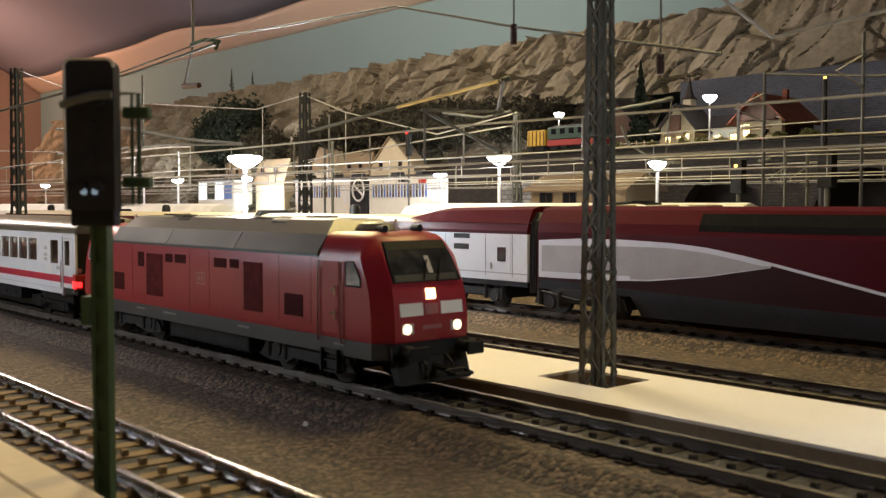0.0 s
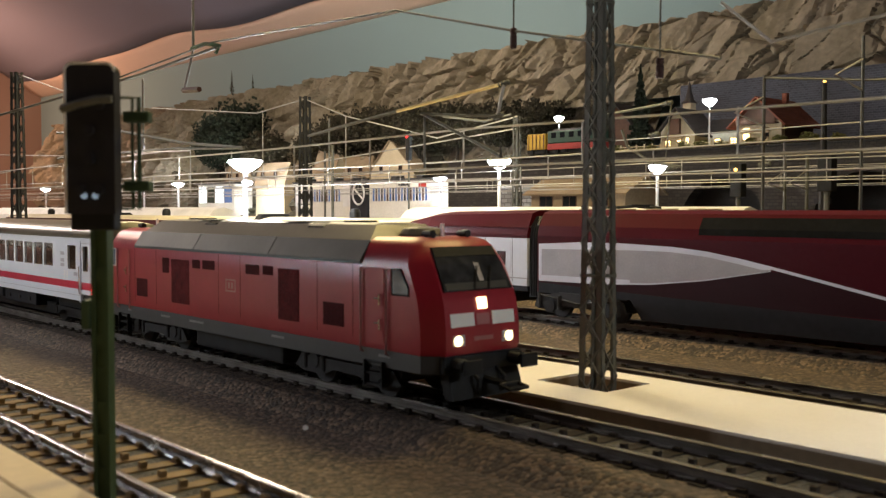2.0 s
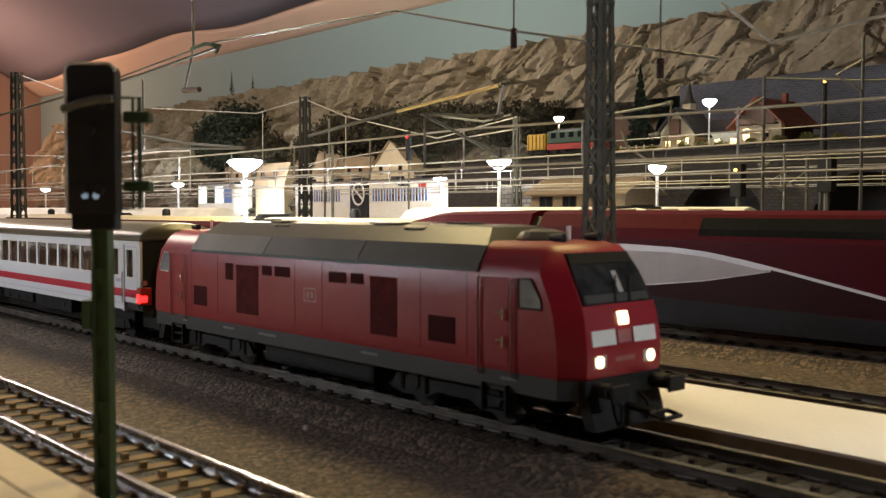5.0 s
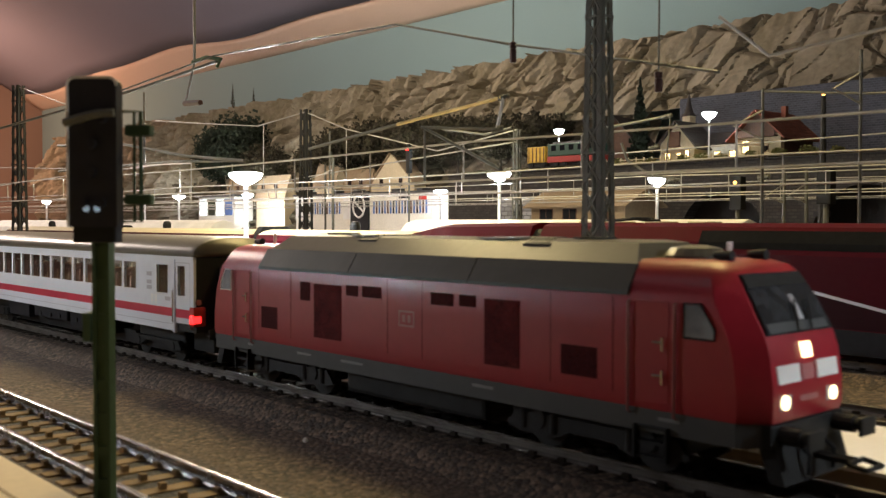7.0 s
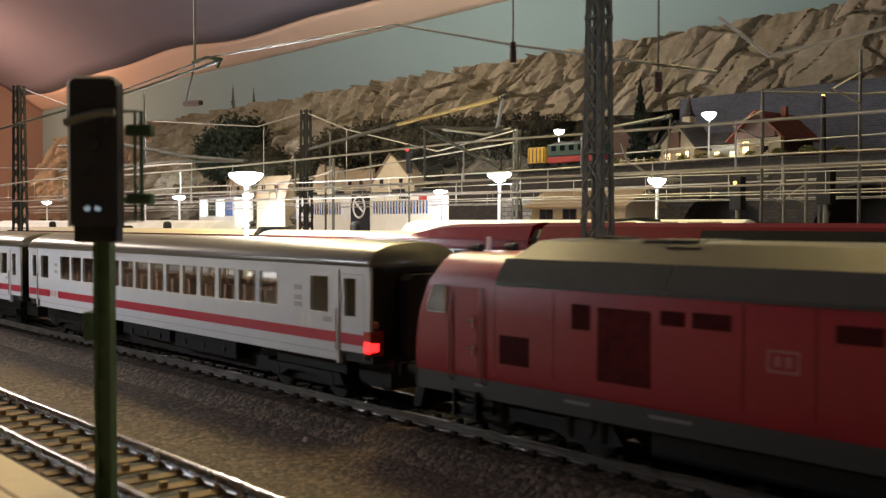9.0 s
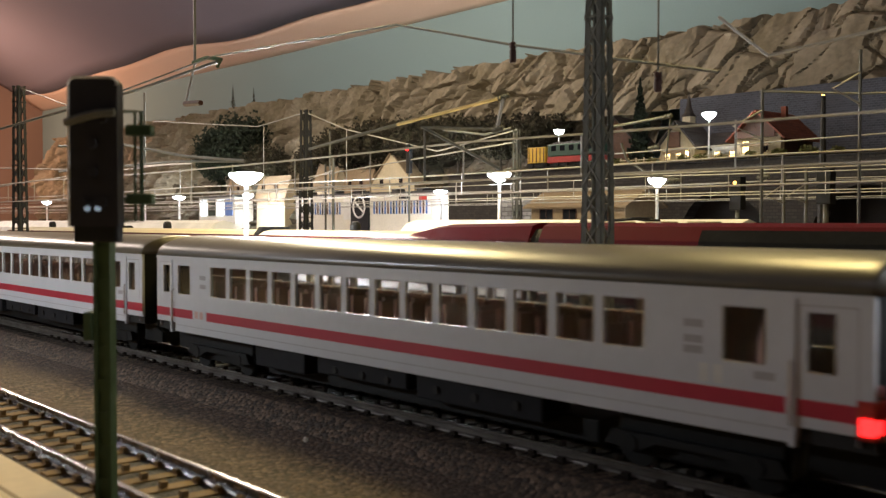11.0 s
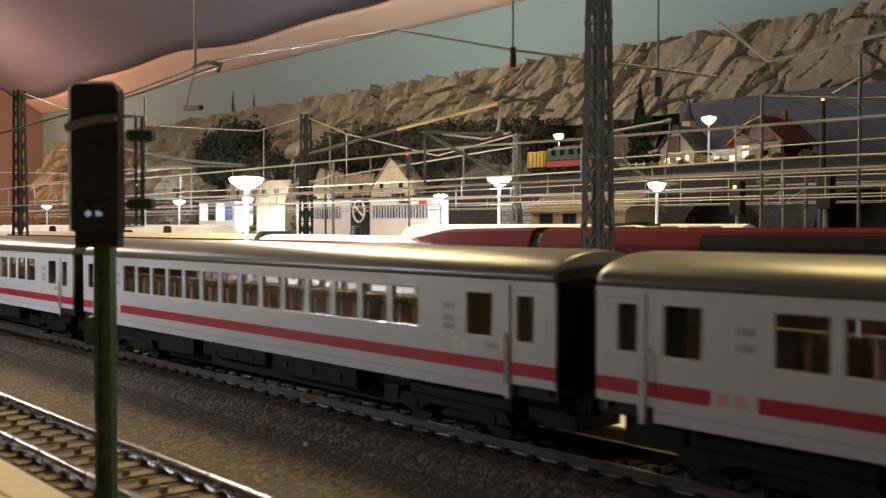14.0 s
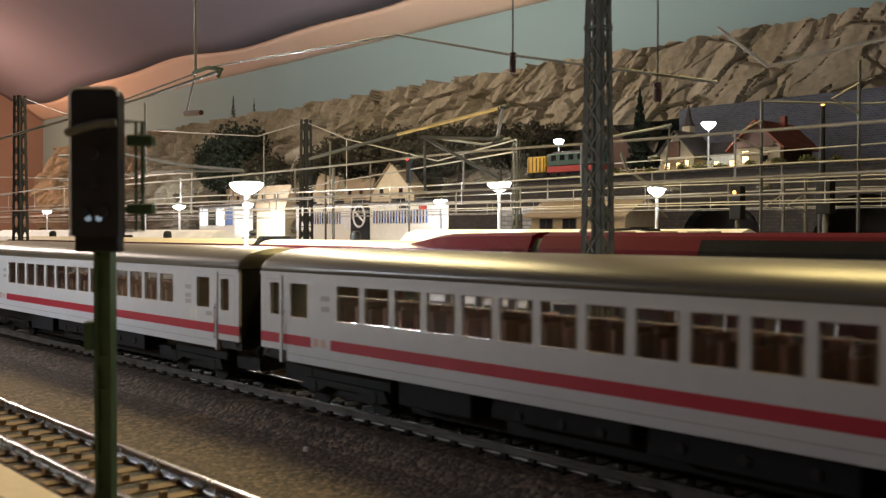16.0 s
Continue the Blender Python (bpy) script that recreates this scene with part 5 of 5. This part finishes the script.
    for x, y, z, w, name in ((-508, 683, 128, 30, "window_awning"), (-604, 685, 126, 22, "shop_awning")):
        aw = bmesh.new()
        prism(aw, [(0, 0), (-7, -4), (-7, -3.2), (0, 1)], -w / 2, w / 2)
        ob = part(name, aw, STRAW)
        ob.location = Vector((x, y, z)) * MM
        tagged(ob, "small tan awning over the house front", "awning")
    for x, y, h in ((-690, 655, 7), (-676, 657, 5), (-655, 655, 8), (-628, 657, 6), (-612, 655, 7), (-574, 656, 8), (-553, 655, 9), (-530, 656, 7), (-498, 655, 8), (-470, 657, 9), (-440, 656, 10), (-415, 658, 8)):
        leafy_tree("terrace_shrub", x, y, 110.5, h, h * 1.7, GRASS, "low yellow-green shrub at the terrace edge", 140)
    chapel = empty("chapel_turret", -622, 735, 111)
    part("tower", boxed(-5, 5, -5, 5, 0, 56), PLASTER, chapel)
    part("spire", lathe(bmesh.new(), [(9, 55), (5, 59), (3, 66), (0.3, 80)], n=8), SHINGLE, chapel)
    tagged(chapel, "small turret with a pointed dark spire", "tower")
    leafy_tree("fir_tree", -652, 688, 111, 96, 34, LEAF, "tall dark green fir tree", 900, True)
    for x, y, h in ((-690, 665, 14), (-665, 662, 10), (-640, 664, 9), (-585, 668, 10), (-560, 664, 8), (-540, 668, 9)):
        leafy_tree("garden_bush", x, y, 110, h, h * 1.3, LEAF_OLIVE, "small olive garden bush", 120)
    bm = bmesh.new()
    for k in range(22):
        x = -690 + k * 10
        box(bm, x - 0.6, x + 0.6, 652.4, 653.6, 110, 118)
    box(bm, -692, -476, 652.7, 653.3, 115.4, 116.2)
    box(bm, -692, -476, 652.7, 653.3, 112.8, 113.6)
    tagged(part("garden_fence", bm, PLASTER), "low pale garden fence along the terrace", "fence")
    # small train on the upper line
    w = empty("yellow_wagon", -772, 664, 113)
    part("body", boxed(-14, 14, -11, 11, 6, 24, 0.8), YELLOW, w)
    part("frame", boxed(-15, 15, -9, 9, 1.5, 6), BLACK, w)
    for x in (-9, 9):
        part("wheel", wheel_disc(bmesh.new(), x, -9, 3.6, 3.6, 2), BLACK, w)
    for k in range(5):
        part("side_rib", boxed(-12 + k * 5.8, -11 + k * 5.8, -11.4, -10.9, 6.5, 23), TIMBER, w)
    tagged(w, "yellow wooden wagon on the upper line", "wagon")
    g2 = empty("green_locomotive", -718, 664, 113)
    part("body", boxed(-36, 36, -12, 12, 12, 26, 1.2), GREEN_PAINT, g2)
    part("red_frame", boxed(-37, 37, -11, 11, 5, 12, 0.5), RED_PAINT, g2)
    part("chassis", boxed(-36, 36, -8, 8, 1.5, 6), BLACK, g2)
    part("roof", boxed(-30, 30, -9, 9, 26, 28, 0.6), LOCO_GREY, g2)
    for x in (-26, -12, 12, 26):
        part("wheel", wheel_disc(bmesh.new(), x, -9, 4.4, 4.4, 2), BLACK, g2)
    for k in range(5):
        part("window", boxed(-30 + k * 13, -23 + k * 13, -12.2, -11.8, 18, 24), DARK_PANE, g2)
    tagged(g2, "green locomotive with red frame on the upper line", "locomotive")


def build_station():
    st = empty("station_building", -1212, 770, -7)
    part("wall", boxed(-224, 224, -12, 24, 0, 101), PALE_PLASTER, st)
    part("roof_slab", boxed(-228, 228, -17, 28, 101, 104, 0.5), LOCO_GREY, st)
    for c0, c1 in ((-196, -86), (-6, 132)):
        part("window_strip", boxed(c0, c1, -12.6, -12, 70, 90), WHITE_PAINT, st)
        n = int((c1 - c0) / 7)
        for k in range(n):
            x = c0 + 2 + k * 7
            part("window_bar", boxed(x, x + 3.6, -13.2, -12.6, 70.5, 89.5), (BLUE_BAR, TIMBER, BLUE_BAR, T_SKIRT)[k % 4], st)
    pier = part("clock_pier", boxed(-60, -14, -16, -12, 40, 106), T_SKIRT, st, "dark grey pier with a pale round clock")
    bm = bmesh.new()
    pts = [(-37 + 15 * math.cos(a), -16.4, 82 + 17 * math.sin(a)) for a in np.linspace(0, math.tau, 25)]
    wire_run(bm, pts, 1.6, 6)
    rod(bm, (-48, -16.4, 90), (-26, -16.4, 74), 1.6, 6)
    part("clock_ring", bm, WHITE_PAINT, pier)
    for x in (108, 205):
        part("red_sign", boxed(x, x + 16, -14.2, -12.5, 90, 101), RED_PAINT, st, "small red sign")
    part("name_board", boxed(60, 86, -13.4, -12.4, 93, 97), T_SKIRT, st)
    for x0, x1 in ((-224, -198), (-84, -62), (136, 160), (178, 222)):
        part("wall_panel", boxed(x0, x1, -12.8, -12, 62, 97), WHITE_PAINT, st)
    part("eaves_strip", boxed(-226, 226, -14.5, -12, 98, 100.5), WHITE_PAINT, st)
    for x in (-210, -130, -70, 30, 90, 150):
        part("roof_box", boxed(x, x + 14, -4, 12, 104, 109 + (x % 3), 0.5), LOCO_GREY, st)
    tagged(st, "long pale station building with striped window bands and clock pier", "building")
    kiosk = empty("glass_waiting_hall", -1745, 772, -7)
    part("wall", boxed(-72, 72, 0, 40, 0, 106), PALE_PLASTER, kiosk)
    part("roof", boxed(-76, 76, -8, 46, 106, 110), LOCO_GREY, kiosk)
    for k in range(4):
        part("pane", boxed(-66 + k * 34, -38 + k * 34, -1, 0, 70, 102), (LIT_WINDOW_COOL, LEAF, LIT_WINDOW_COOL, BLUE_BAR)[k], kiosk)
    tagged(kiosk, "small lit glass waiting hall", "building")
    gable_house("tan_kiosk", -610, 560, -7, 116, 50, 74, 13, STRAW, STRAW, "low tan kiosk with a shallow roof", 0, 6, None,
                (("front", -38, 60, 16, 10, False), ("front", -8, 60, 16, 10, False), ("front", 30, 60, 16, 10, False)), False)
    part_st = empty("stone_bridge_pier", -772, 632, -7)
    part("masonry", boxed(-26, 26, -10, 10, 0, 86), PALE_STONE, part_st)
    part("opening", boxed(-8, 8, -10.4, -9.9, 40, 78), BLACK, part_st)
    tagged(part_st, "pale stone bridge pier", "bridge pier")
    for x, y, w, d, h, rh, tr in ((-1410, 812, 60, 24, 120, 34, 0), (-1225, 814, 110, 24, 112, 50, 0), (-1330, 818, 70, 20, 108, 30, 0), (-1590, 812, 90, 24, 100, 36, 4), (-1730, 816, 70, 24, 96, 40, 0)):
        gable_house("town_house", x, y, 0, w, d, h, rh, PLASTER, STRAW, "beige town house with a tan roof behind the station", tr, 4, None,
                    (("front", -w * 0.25, 108, 8, 12, False), ("front", w * 0.2, 108, 8, 12, False)), False, axis="y" if w > 90 else "x")
    for x, y, z, h, w in ((-1770, 838, 100, 160, 150), (-1850, 838, 100, 140, 110), (-1390, 826, 120, 92, 110), (-1290, 828, 125, 92, 120), (-1190, 830, 125, 88, 120), (-1100, 830, 125, 84, 110),
                          (-1010, 832, 125, 78, 100), (-930, 832, 120, 80, 90), (-1480, 836, 110, 80, 100), (-1650, 836, 95, 100, 110)):
        leafy_tree("broad_tree", x, y, z, h, w, LEAF if x < -1700 else LEAF_OLIVE, "dark leafy tree on the slope", 5200)
    leafy_tree("ridge_fir", -1914, 905, 292, 60, 16, LEAF, "small fir tree on the ridge", 160, True)
    leafy_tree("ridge_fir", -1826, 905, 292, 44, 12, LEAF, "small fir tree on the ridge", 120, True)


# ---- wires ----
def build_catenary():
    def system(name, y, x0, x1, zc, zm, span, label, r=0.45):
        cat = empty(name, 0, y, 0)
        bm = bmesh.new()
        rod(bm, (x0, 0, zc), (x1, 0, zc), r, 5)
        part("contact_wire", bm, WIRE, cat)
        bm = bmesh.new()
        pts = []
        x = x0
        while x <= x1 + 1:
            k = ((x - x0) % span) / span
            pts.append((x, 0, zm - (zm - zc) * 0.12 * 4 * k * (1 - k)))
            x += span / 8
        wire_run(bm, pts, r)
        part("messenger_wire", bm, WIRE, cat)
        me = mesh_of(rod(bmesh.new(), (0, 0, 0), (0, 0, zm - zc), r * 0.8, 4), WIRE, "dropper")
        for p in pts:
            if -900 < p[0] < 100:
                piece("dropper", me, cat, p[0], 0, zc - 0.6)
        tagged(cat, label, "overhead line", group="overhead lines")
    for y, x0, x1, zc, zm, span in ((85, -2200, 500, 67, 82, 480), (183, -2200, 500, 66, 78, 500), (262, -2300, 400, 66, 78, 470),
                                    (335, -2300, 300, 67, 80, 480), (420, -2300, 200, 67, 79, 500), (500, -2300, 100, 69, 82, 480), (580, -2300, 100, 70, 84, 490)):
        system("overhead_line", y, x0, x1, zc, zm, span, "silvery overhead wires with droppers above the track", 0.45 if y < 200 else 0.34)

    def span_wire(name, pts, r, label, mat=WIRE):
        tagged(part(name, wire_run(bmesh.new(), pts, r), mat), label, "wire")
    # cross spans hung between the lattice masts
    span_wire("cross_span", [(-1013, 300, 161), (-795, 300, 139.5), (-715, 300, 146), (-655, 300, 127), (-541, 300, 103), (-460, 300, 113)], 0.55, "pale cross-span wire between lattice masts")
    span_wire("cross_span", [(-470, 20, 112), (-433, 60, 132), (-291, 60, 126), (-229, 60, 110), (-150, 60, 92)], 0.45, "dark span wire with hanging insulators", MAST)
    span_wire("cross_span", [(-150, 60, 107), (-135, 60, 94.5), (-104, 60, 97.3), (-60, 60, 104)], 0.5, "pale span wire above the express")
    span_wire("feeder_tube", [(-290, 60, 88), (-233, 60, 93)], 0.65, "brass-coloured cantilever tube on the span", BRASS)
    span_wire("feeder_tube", [(-233, 60, 93), (-236, 60, 82.5)], 0.7, "short pale steady arm under tube")
    span_wire("feeder_tube", [(-350, 60, 82), (-290, 60, 88)], 0.7, "dull grey cantilever tube behind insulator", MAST)
    span_wire("strut", [(-276, 60, 86), (-255, 60, 84), (-236, 60, 82.5)], 0.6, "dull grey cantilever strut between wires", MAST)
    span_wire("strut", [(-274, 60, 85.5), (-235, 60, 69)], 0.6, "dull grey diagonal cantilever strut", MAST)
    span_wire("strut", [(-274, 60, 85.5), (-274, 60, 66)], 0.5, "dull grey vertical dropper tube", MAST)
    span_wire("cross_span", [(-219, 200, 106), (-177, 200, 101), (-120, 200, 97)], 0.5, "dull span wire between two posts", MAST)

    # lesser wires and arms of the yard
    for pts, r, mat, label in (
            ([(-1700, 262, 138), (-1405.8, 262, 124.6), (-1181.5, 262, 114.0), (-852, 262, 106)], 0.7, WIRE, "pale feeder wire sloping down the yard"),
            ([(-1700, 262, 93), (-1407.2, 262, 99.7), (-1175.8, 262, 104.7), (-852, 262, 108)], 0.7, WIRE, "pale feeder wire rising along the yard"),
            ([(-838, 100, 162), (-744, 100, 140.5), (-640, 100, 119)], 0.4, WIRE, "thin wire stayed from the mast top"),
            ([(-640, 60, 100), (-539.9, 60, 95.1), (-465.3, 60, 84.8), (-404.2, 60, 79.4)], 0.9, MAST, "dull bent cantilever tube over the track"),
            ([(-640, 60, 83.5), (-545.5, 60, 83.0), (-473.9, 60, 82.3), (-404.2, 60, 79.4)], 0.7, MAST, "dull registration arm over the track"),
            ([(-512, 60, 122), (-512, 60, 83)], 0.6, MAST, "dull dropper tube over the track"),
            ([(-760, 300, 86.5), (-710.1, 300, 89.9), (-534.8, 300, 100.4), (-460, 300, 105)], 0.55, WIRE, "pale wire rising to the slim mast"),
            ([(-784.5, 300, 141), (-784.9, 300, 80)], 0.4, WIRE, "thin dropper under the cross span"),
            ([(-655, 300, 127), (-655, 300, 82)], 0.4, WIRE, "thin dropper under the cross span"),
            ([(-678.5, 300, 127), (-678.8, 300, 80)], 0.8, MAST, "dull dropper tube under the cross span"),
            ([(-852, 262, 110), (-852.5, 262, 67)], 0.6, WIRE, "pale dropper between feeder wires"),
            ([(-464.4, 400, 101.4), (-269.7, 400, 103.0), (-180, 400, 104)], 0.5, WIRE, "pale wire in front of the terrace"),
            ([(-371.9, 300, 98.8), (-367.5, 300, 88.3), (-350.7, 300, 78.6), (-329.5, 300, 75.2)], 0.9, MAST, "curved grey steady arm"),
            ([(-383.6, 300, 108.8), (-336.4, 300, 112.4)], 0.9, MAST, "grey cantilever tube behind the express"),
            ([(-336.4, 300, 112.4), (-340, 300, 80)], 0.5, MAST, "grey hanger below the cantilever tube"),
            ([(-421.9, 200, 104.1), (-387.3, 200, 99.0), (-366.9, 200, 101.2)], 0.7, MAST, "short grey arm between the wires")):
        span_wire("yard_wire", pts, r, label, mat)
    for x, y, z in ((-276.8, 300, 74.9), (-336, 300, 74.8), (-339, 300, 112.2), (-348, 300, 94.7), (-468.6, 300, 86.2), (-233, 60, 93), (-236, 60, 82.5)):
        ins = empty("ribbed_insulator", x, y, z)
        k = 0.4 if y == 60 else 0.62
        bm = bmesh.new()
        lathe(bm, [(0.8 * k, -6 * k), (2.4 * k, -5 * k), (1.0 * k, -3.4 * k), (2.6 * k, -1.6 * k), (1.0 * k, 0), (2.6 * k, 1.6 * k), (1.0 * k, 3.4 * k), (2.4 * k, 5 * k), (0.8 * k, 6 * k)], n=10)
        bmesh.ops.rotate(bm, verts=bm.verts[:], cent=(0, 0, 0), matrix=Matrix.Rotation(radians(82), 3, "Y"))
        part("ribbed_body", bm, MAST, ins, smooth=True)
        part("clamp", boxed(-0.8 * k, 0.8 * k, -3 * k, 3 * k, -0.8 * k, 0.8 * k, 0.2 * k), MAST, ins)
        tagged(ins, "grey ribbed insulator on an overhead arm", "insulator", group="ribbed insulators")

    span_wire("hanger_rod", [(-452.7, 60, 205), (-453, 60, 132)], 0.75, "blurred grey hanger rod above the track", MAST)
    span_wire("span_bracket", [(-455, 60, 131.5), (-440, 60, 132.2), (-426, 60, 129.5), (-430, 60, 126.5)], 1.0, "dull green bracket joining the span rods", GREEN_POST)
    span_wire("span_rod", [(-430, 60, 129), (-520, 60, 124.5), (-640, 60, 122), (-800, 60, 118.5)], 0.9, "long dull span rod rising over the track", MAST)
    span_wire("span_rod", [(-453, 60, 131), (-463, 60, 112)], 0.6, "short dull rod below the bracket", MAST)
    span_wire("bar_insulator", [(-464, 60, 111.5), (-447, 60, 110.5)], 1.5, "dark brown insulator lying in the span", INSUL)
    for x, y, z, top in ((-228.7, 60, 104, 111), (-170, 60, 88.5, 94.5)):
        ins = empty("insulator", x, y, z)
        part("body", lathe(bmesh.new(), [(0.9, 0), (1.15, 0.5), (1.15, (top - z) * 0.62), (0.85, (top - z) * 0.66), (1.15, (top - z) * 0.7), (1.15, (top - z) * 0.95), (0.6, top - z)], n=12), INSUL, ins)
        bm = bmesh.new()
        rod(bm, (0, 0, top - z), (0, 0, top - z + 40), 0.3, 5)
        part("hanger", bm, MAST, ins)
        tagged(ins, "dark brown insulator hanging from a span wire", "insulator", group="insulators")


def small_post(name, x, y, z0, top, r, mat, label, lamp=None):
    p = empty(name, x, y, z0)
    part("post", rod(bmesh.new(), (0, 0, 0), (0, 0, top - z0), r, 8), mat, p)
    bm = bmesh.new()
    box(bm, -r * 2.6, r * 2.6, -r * 2, r * 2, top - z0 - 22, top - z0, 0.6)
    part("head", bm, BLACK, p)
    if lamp:
        part("lens", rod(bmesh.new(), (0, -r * 2, top - z0 - 4), (0, -r * 2 - 0.8, top - z0 - 4), 1.1, 10), lamp, p)
    tagged(p, label, "signal", group="far signals")


BRASS = material("brass_tube", (0.85, 0.68, 0.34), 0.35, metal=0.5)
INSUL = material("brown_insulator", (0.05, 0.022, 0.018), 0.35)
LIT_WINDOW_COOL = glow("cool_lit_pane", (0.80, 0.92, 1.0), 1.2)

build_rocks()
build_village()
build_station()
build_signal()
build_express()
# a pale coach roof on the next line
def build_roofed_coach(x0, x1, y):
    c = empty("standing_coach", 0, y, 0)
    bm = bmesh.new()
    prism(bm, [(-16, 12), (-16, 38), (16, 38), (16, 12)], x0, x1)
    part("body", bm, COACH_WHITE, c)
    bm = bmesh.new()
    prism(bm, [(-16.3, 38), (-15, 44), (-9, 50), (0, 52.4), (9, 50), (15, 44), (16.3, 38)], x0, x1)
    part("roof", bm, WHITE_PAINT, c, "white rounded roof")
    part("underframe", boxed(x0 + 5, x1 - 5, -13, 13, 3.6, 12), BLACK, c)
    for k in (0.14, 0.24, 0.76, 0.86):
        x = x0 + (x1 - x0) * k
        for s in (-1, 1):
            part("wheel", wheel_disc(bmesh.new(), x, 9 * s, 5.3, 5.3, 2), BLACK, c)
    tagged(c, "pale coach with a white roof on a rear track", "railway coach")
build_roofed_coach(-520, -262, 262)
build_roofed_coach(-1400, -790, 262)

lattice_mast(-180.5, 46, -7, 175, 8.0, 4.3, "tall grey lattice mast standing in the platform pit", 6, 18)
lattice_mast(-838, 100, -7, 170, 10, 7, "dark lattice mast beside the tracks", 20, paint=MAST_DARK)
lattice_mast(-715, 300, 2, 146, 10, 7, "dark lattice mast on the rear platform", 20, paint=MAST_DARK)
lattice_mast(-460, 300, -7, 120, 5.6, 4, "slim grey lattice mast behind the express", 10)
build_catenary()
platform_lamp(-503, 118, -7, 77, 10, 1.4, 3.0)
platform_lamp(-512, 335, 2, 85, 9, 1.25, 0.7)
platform_lamp(-477, 480, -7, 84, 7.5, 1.3, 0.15)
platform_lamp(-992, 700, -7, 91, 9, 1.5, 2.6)
platform_lamp(-1560, 735, -7, 98, 10, 1.7, 3.2)
platform_lamp(-2000, 740, -7, 100, 12, 1.8, 1.4)
platform_lamp(-1760, 700, -7, 98, 12, 2.0, 0.0)
platform_lamp(-2560, 730, -7, 100, 12, 2.0, 0.1)
platform_lamp(-544, 655, 111, 155.6, 7, 0.8, 0.15, "village street lamp with a glowing dish head")
platform_lamp(-765, 684, 111, 156, 6, 0.8, 0.16, "village street lamp with a glowing dish head")
platform_lamp(0, 40, 0.6, 84, 10.5, 1.5, 0.75)
# unseen lamp, added for cool light on the ballast and the near coach sides
platform_lamp(-470, -220, 3, 105, 10.5, 1.5, 3.0)
small_post("far_signal", -354, 400, -7, 81, 1.6, MAST, "black light signal behind the express train", LENS_AMBER)
small_post("far_signal", -293, 400, -7, 84, 1.8, MAST, "black light signal behind the express train")
small_post("far_signal", -574, 300, 2, 110, 0.8, MAST, "thin post with a red lamp", LENS_RED)
amber = empty("amber_mast", -347, 500, -7)
part("post", rod(bmesh.new(), (0, 0, 0), (0, 0, 149), 4.2, 8, 1.7), MAST_DARK, amber)
part("lens", lathe(bmesh.new(), [(0.9, 148.8), (1.2, 150), (0.9, 151.2), (0.3, 151.6)], n=10), LENS_AMBER, amber, "glowing amber lamp")
part("bracket", boxed(-6, 6, -1.5, 1.5, 62, 66, 0.3), SIGNAL_BLACK, amber)
tagged(amber, "tapering black mast with a small amber lamp on top", "mast")
for x, y, top in ((-321, 400, 84), (-306, 400, 84), (-177, 200, 118), (-219, 200, 107), (-620, 262, 100), (-830, 400, 110)):
    p = empty("catenary_post", x, y, -7)
    part("post", rod(bmesh.new(), (0, 0, 0), (0, 0, top + 7), 0.7 if y == 200 else 1.1, 8), MAST, p)
    part("bracket", wire_run(bmesh.new(), [(0, 0, top - 14), (0, -22, top - 10), (0, 0, top - 2)], 0.5), WIRE, p)
    tagged(p, "slim grey catenary post with a bracket", "catenary post", group="catenary posts")

# ---- moving train ----
loco = build_loco()
coach_a = build_coach()
coach_b = copy_thing(coach_a, Matrix())
coach_c = copy_thing(coach_a, Matrix())
coach_d = copy_thing(coach_a, Matrix())
add_tail_light(coach_a)

# ---- tracks (many single sleepers) ----
build_track(-87.5, -1500, 420, -420, 60, light=True, studs=True, shiny=True, label="track with tan sleepers and centre studs beside the front platform")
build_track(0, -2200, 520, -460, 60, studs=True, label="track with brown sleepers on which the train runs")
build_track(85, -2200, 520, -330, 40, label="empty track with brown sleepers behind the platform")
build_track(183, -2200, 520, -420, -90, label="track under the standing express train")
build_track(262, -2200, 420, 1, 0, label="rear track behind the express train")
build_track(420, -2200, 420, 1, 0, label="rear track beside the far platform")


def motions():
    # front end of the first coach along the track
    lead = [(0, -413.0), (0.5, -409.0), (1, -404.5), (1.5, -399.0), (2, -393.0), (2.5, -386.3), (3, -379.6), (3.5, -372.8), (4, -365.5),
            (6.5, -320.4), (7, -307.3), (7.5, -286.0), (8, -258.5), (8.5, -233.5), (9, -207.6), (9.4, -183.5), (10, -143.0), (10.7, -93.5), (11.5, -38.0),
            (12, -4.6), (12.5, 29.9), (13, 64.7), (13.5, 99.7), (14, 134.6), (14.5, 170.2), (15, 205.4), (15.5, 240.8), (16, 275.5)]
    nose = [(0, -200.8), (0.5, -196.4), (1, -191.6), (1.5, -186.4), (2, -180.6), (2.5, -173.9), (3, -167.5), (3.5, -160.6), (4, -152.6),
            (6.5, -104.8), (7, -91.5), (7.5, -70.1), (8, -40.9), (8.5, -15.2), (9, 12.4)]
    nose += [(t, x + 220.0) for t, x in lead if t > 9]
    walk(loco, [(t, pose(x * MM, 0, 0)) for t, x in nose])
    for k, c in enumerate((coach_a, coach_b, coach_c, coach_d)):
        # the couplings stretch a little as each coach comes past
        rows = [(t, x - 276.2 * k) for t, x in lead]
        walk(c, [(t, pose((x + float(np.interp(x - 132, (-400, -250, -110, -40, 20), (0.3, 0.8, 2.8, 1.5, 0.3)))) * MM, 0, 0)) for t, x in rows])


motions()
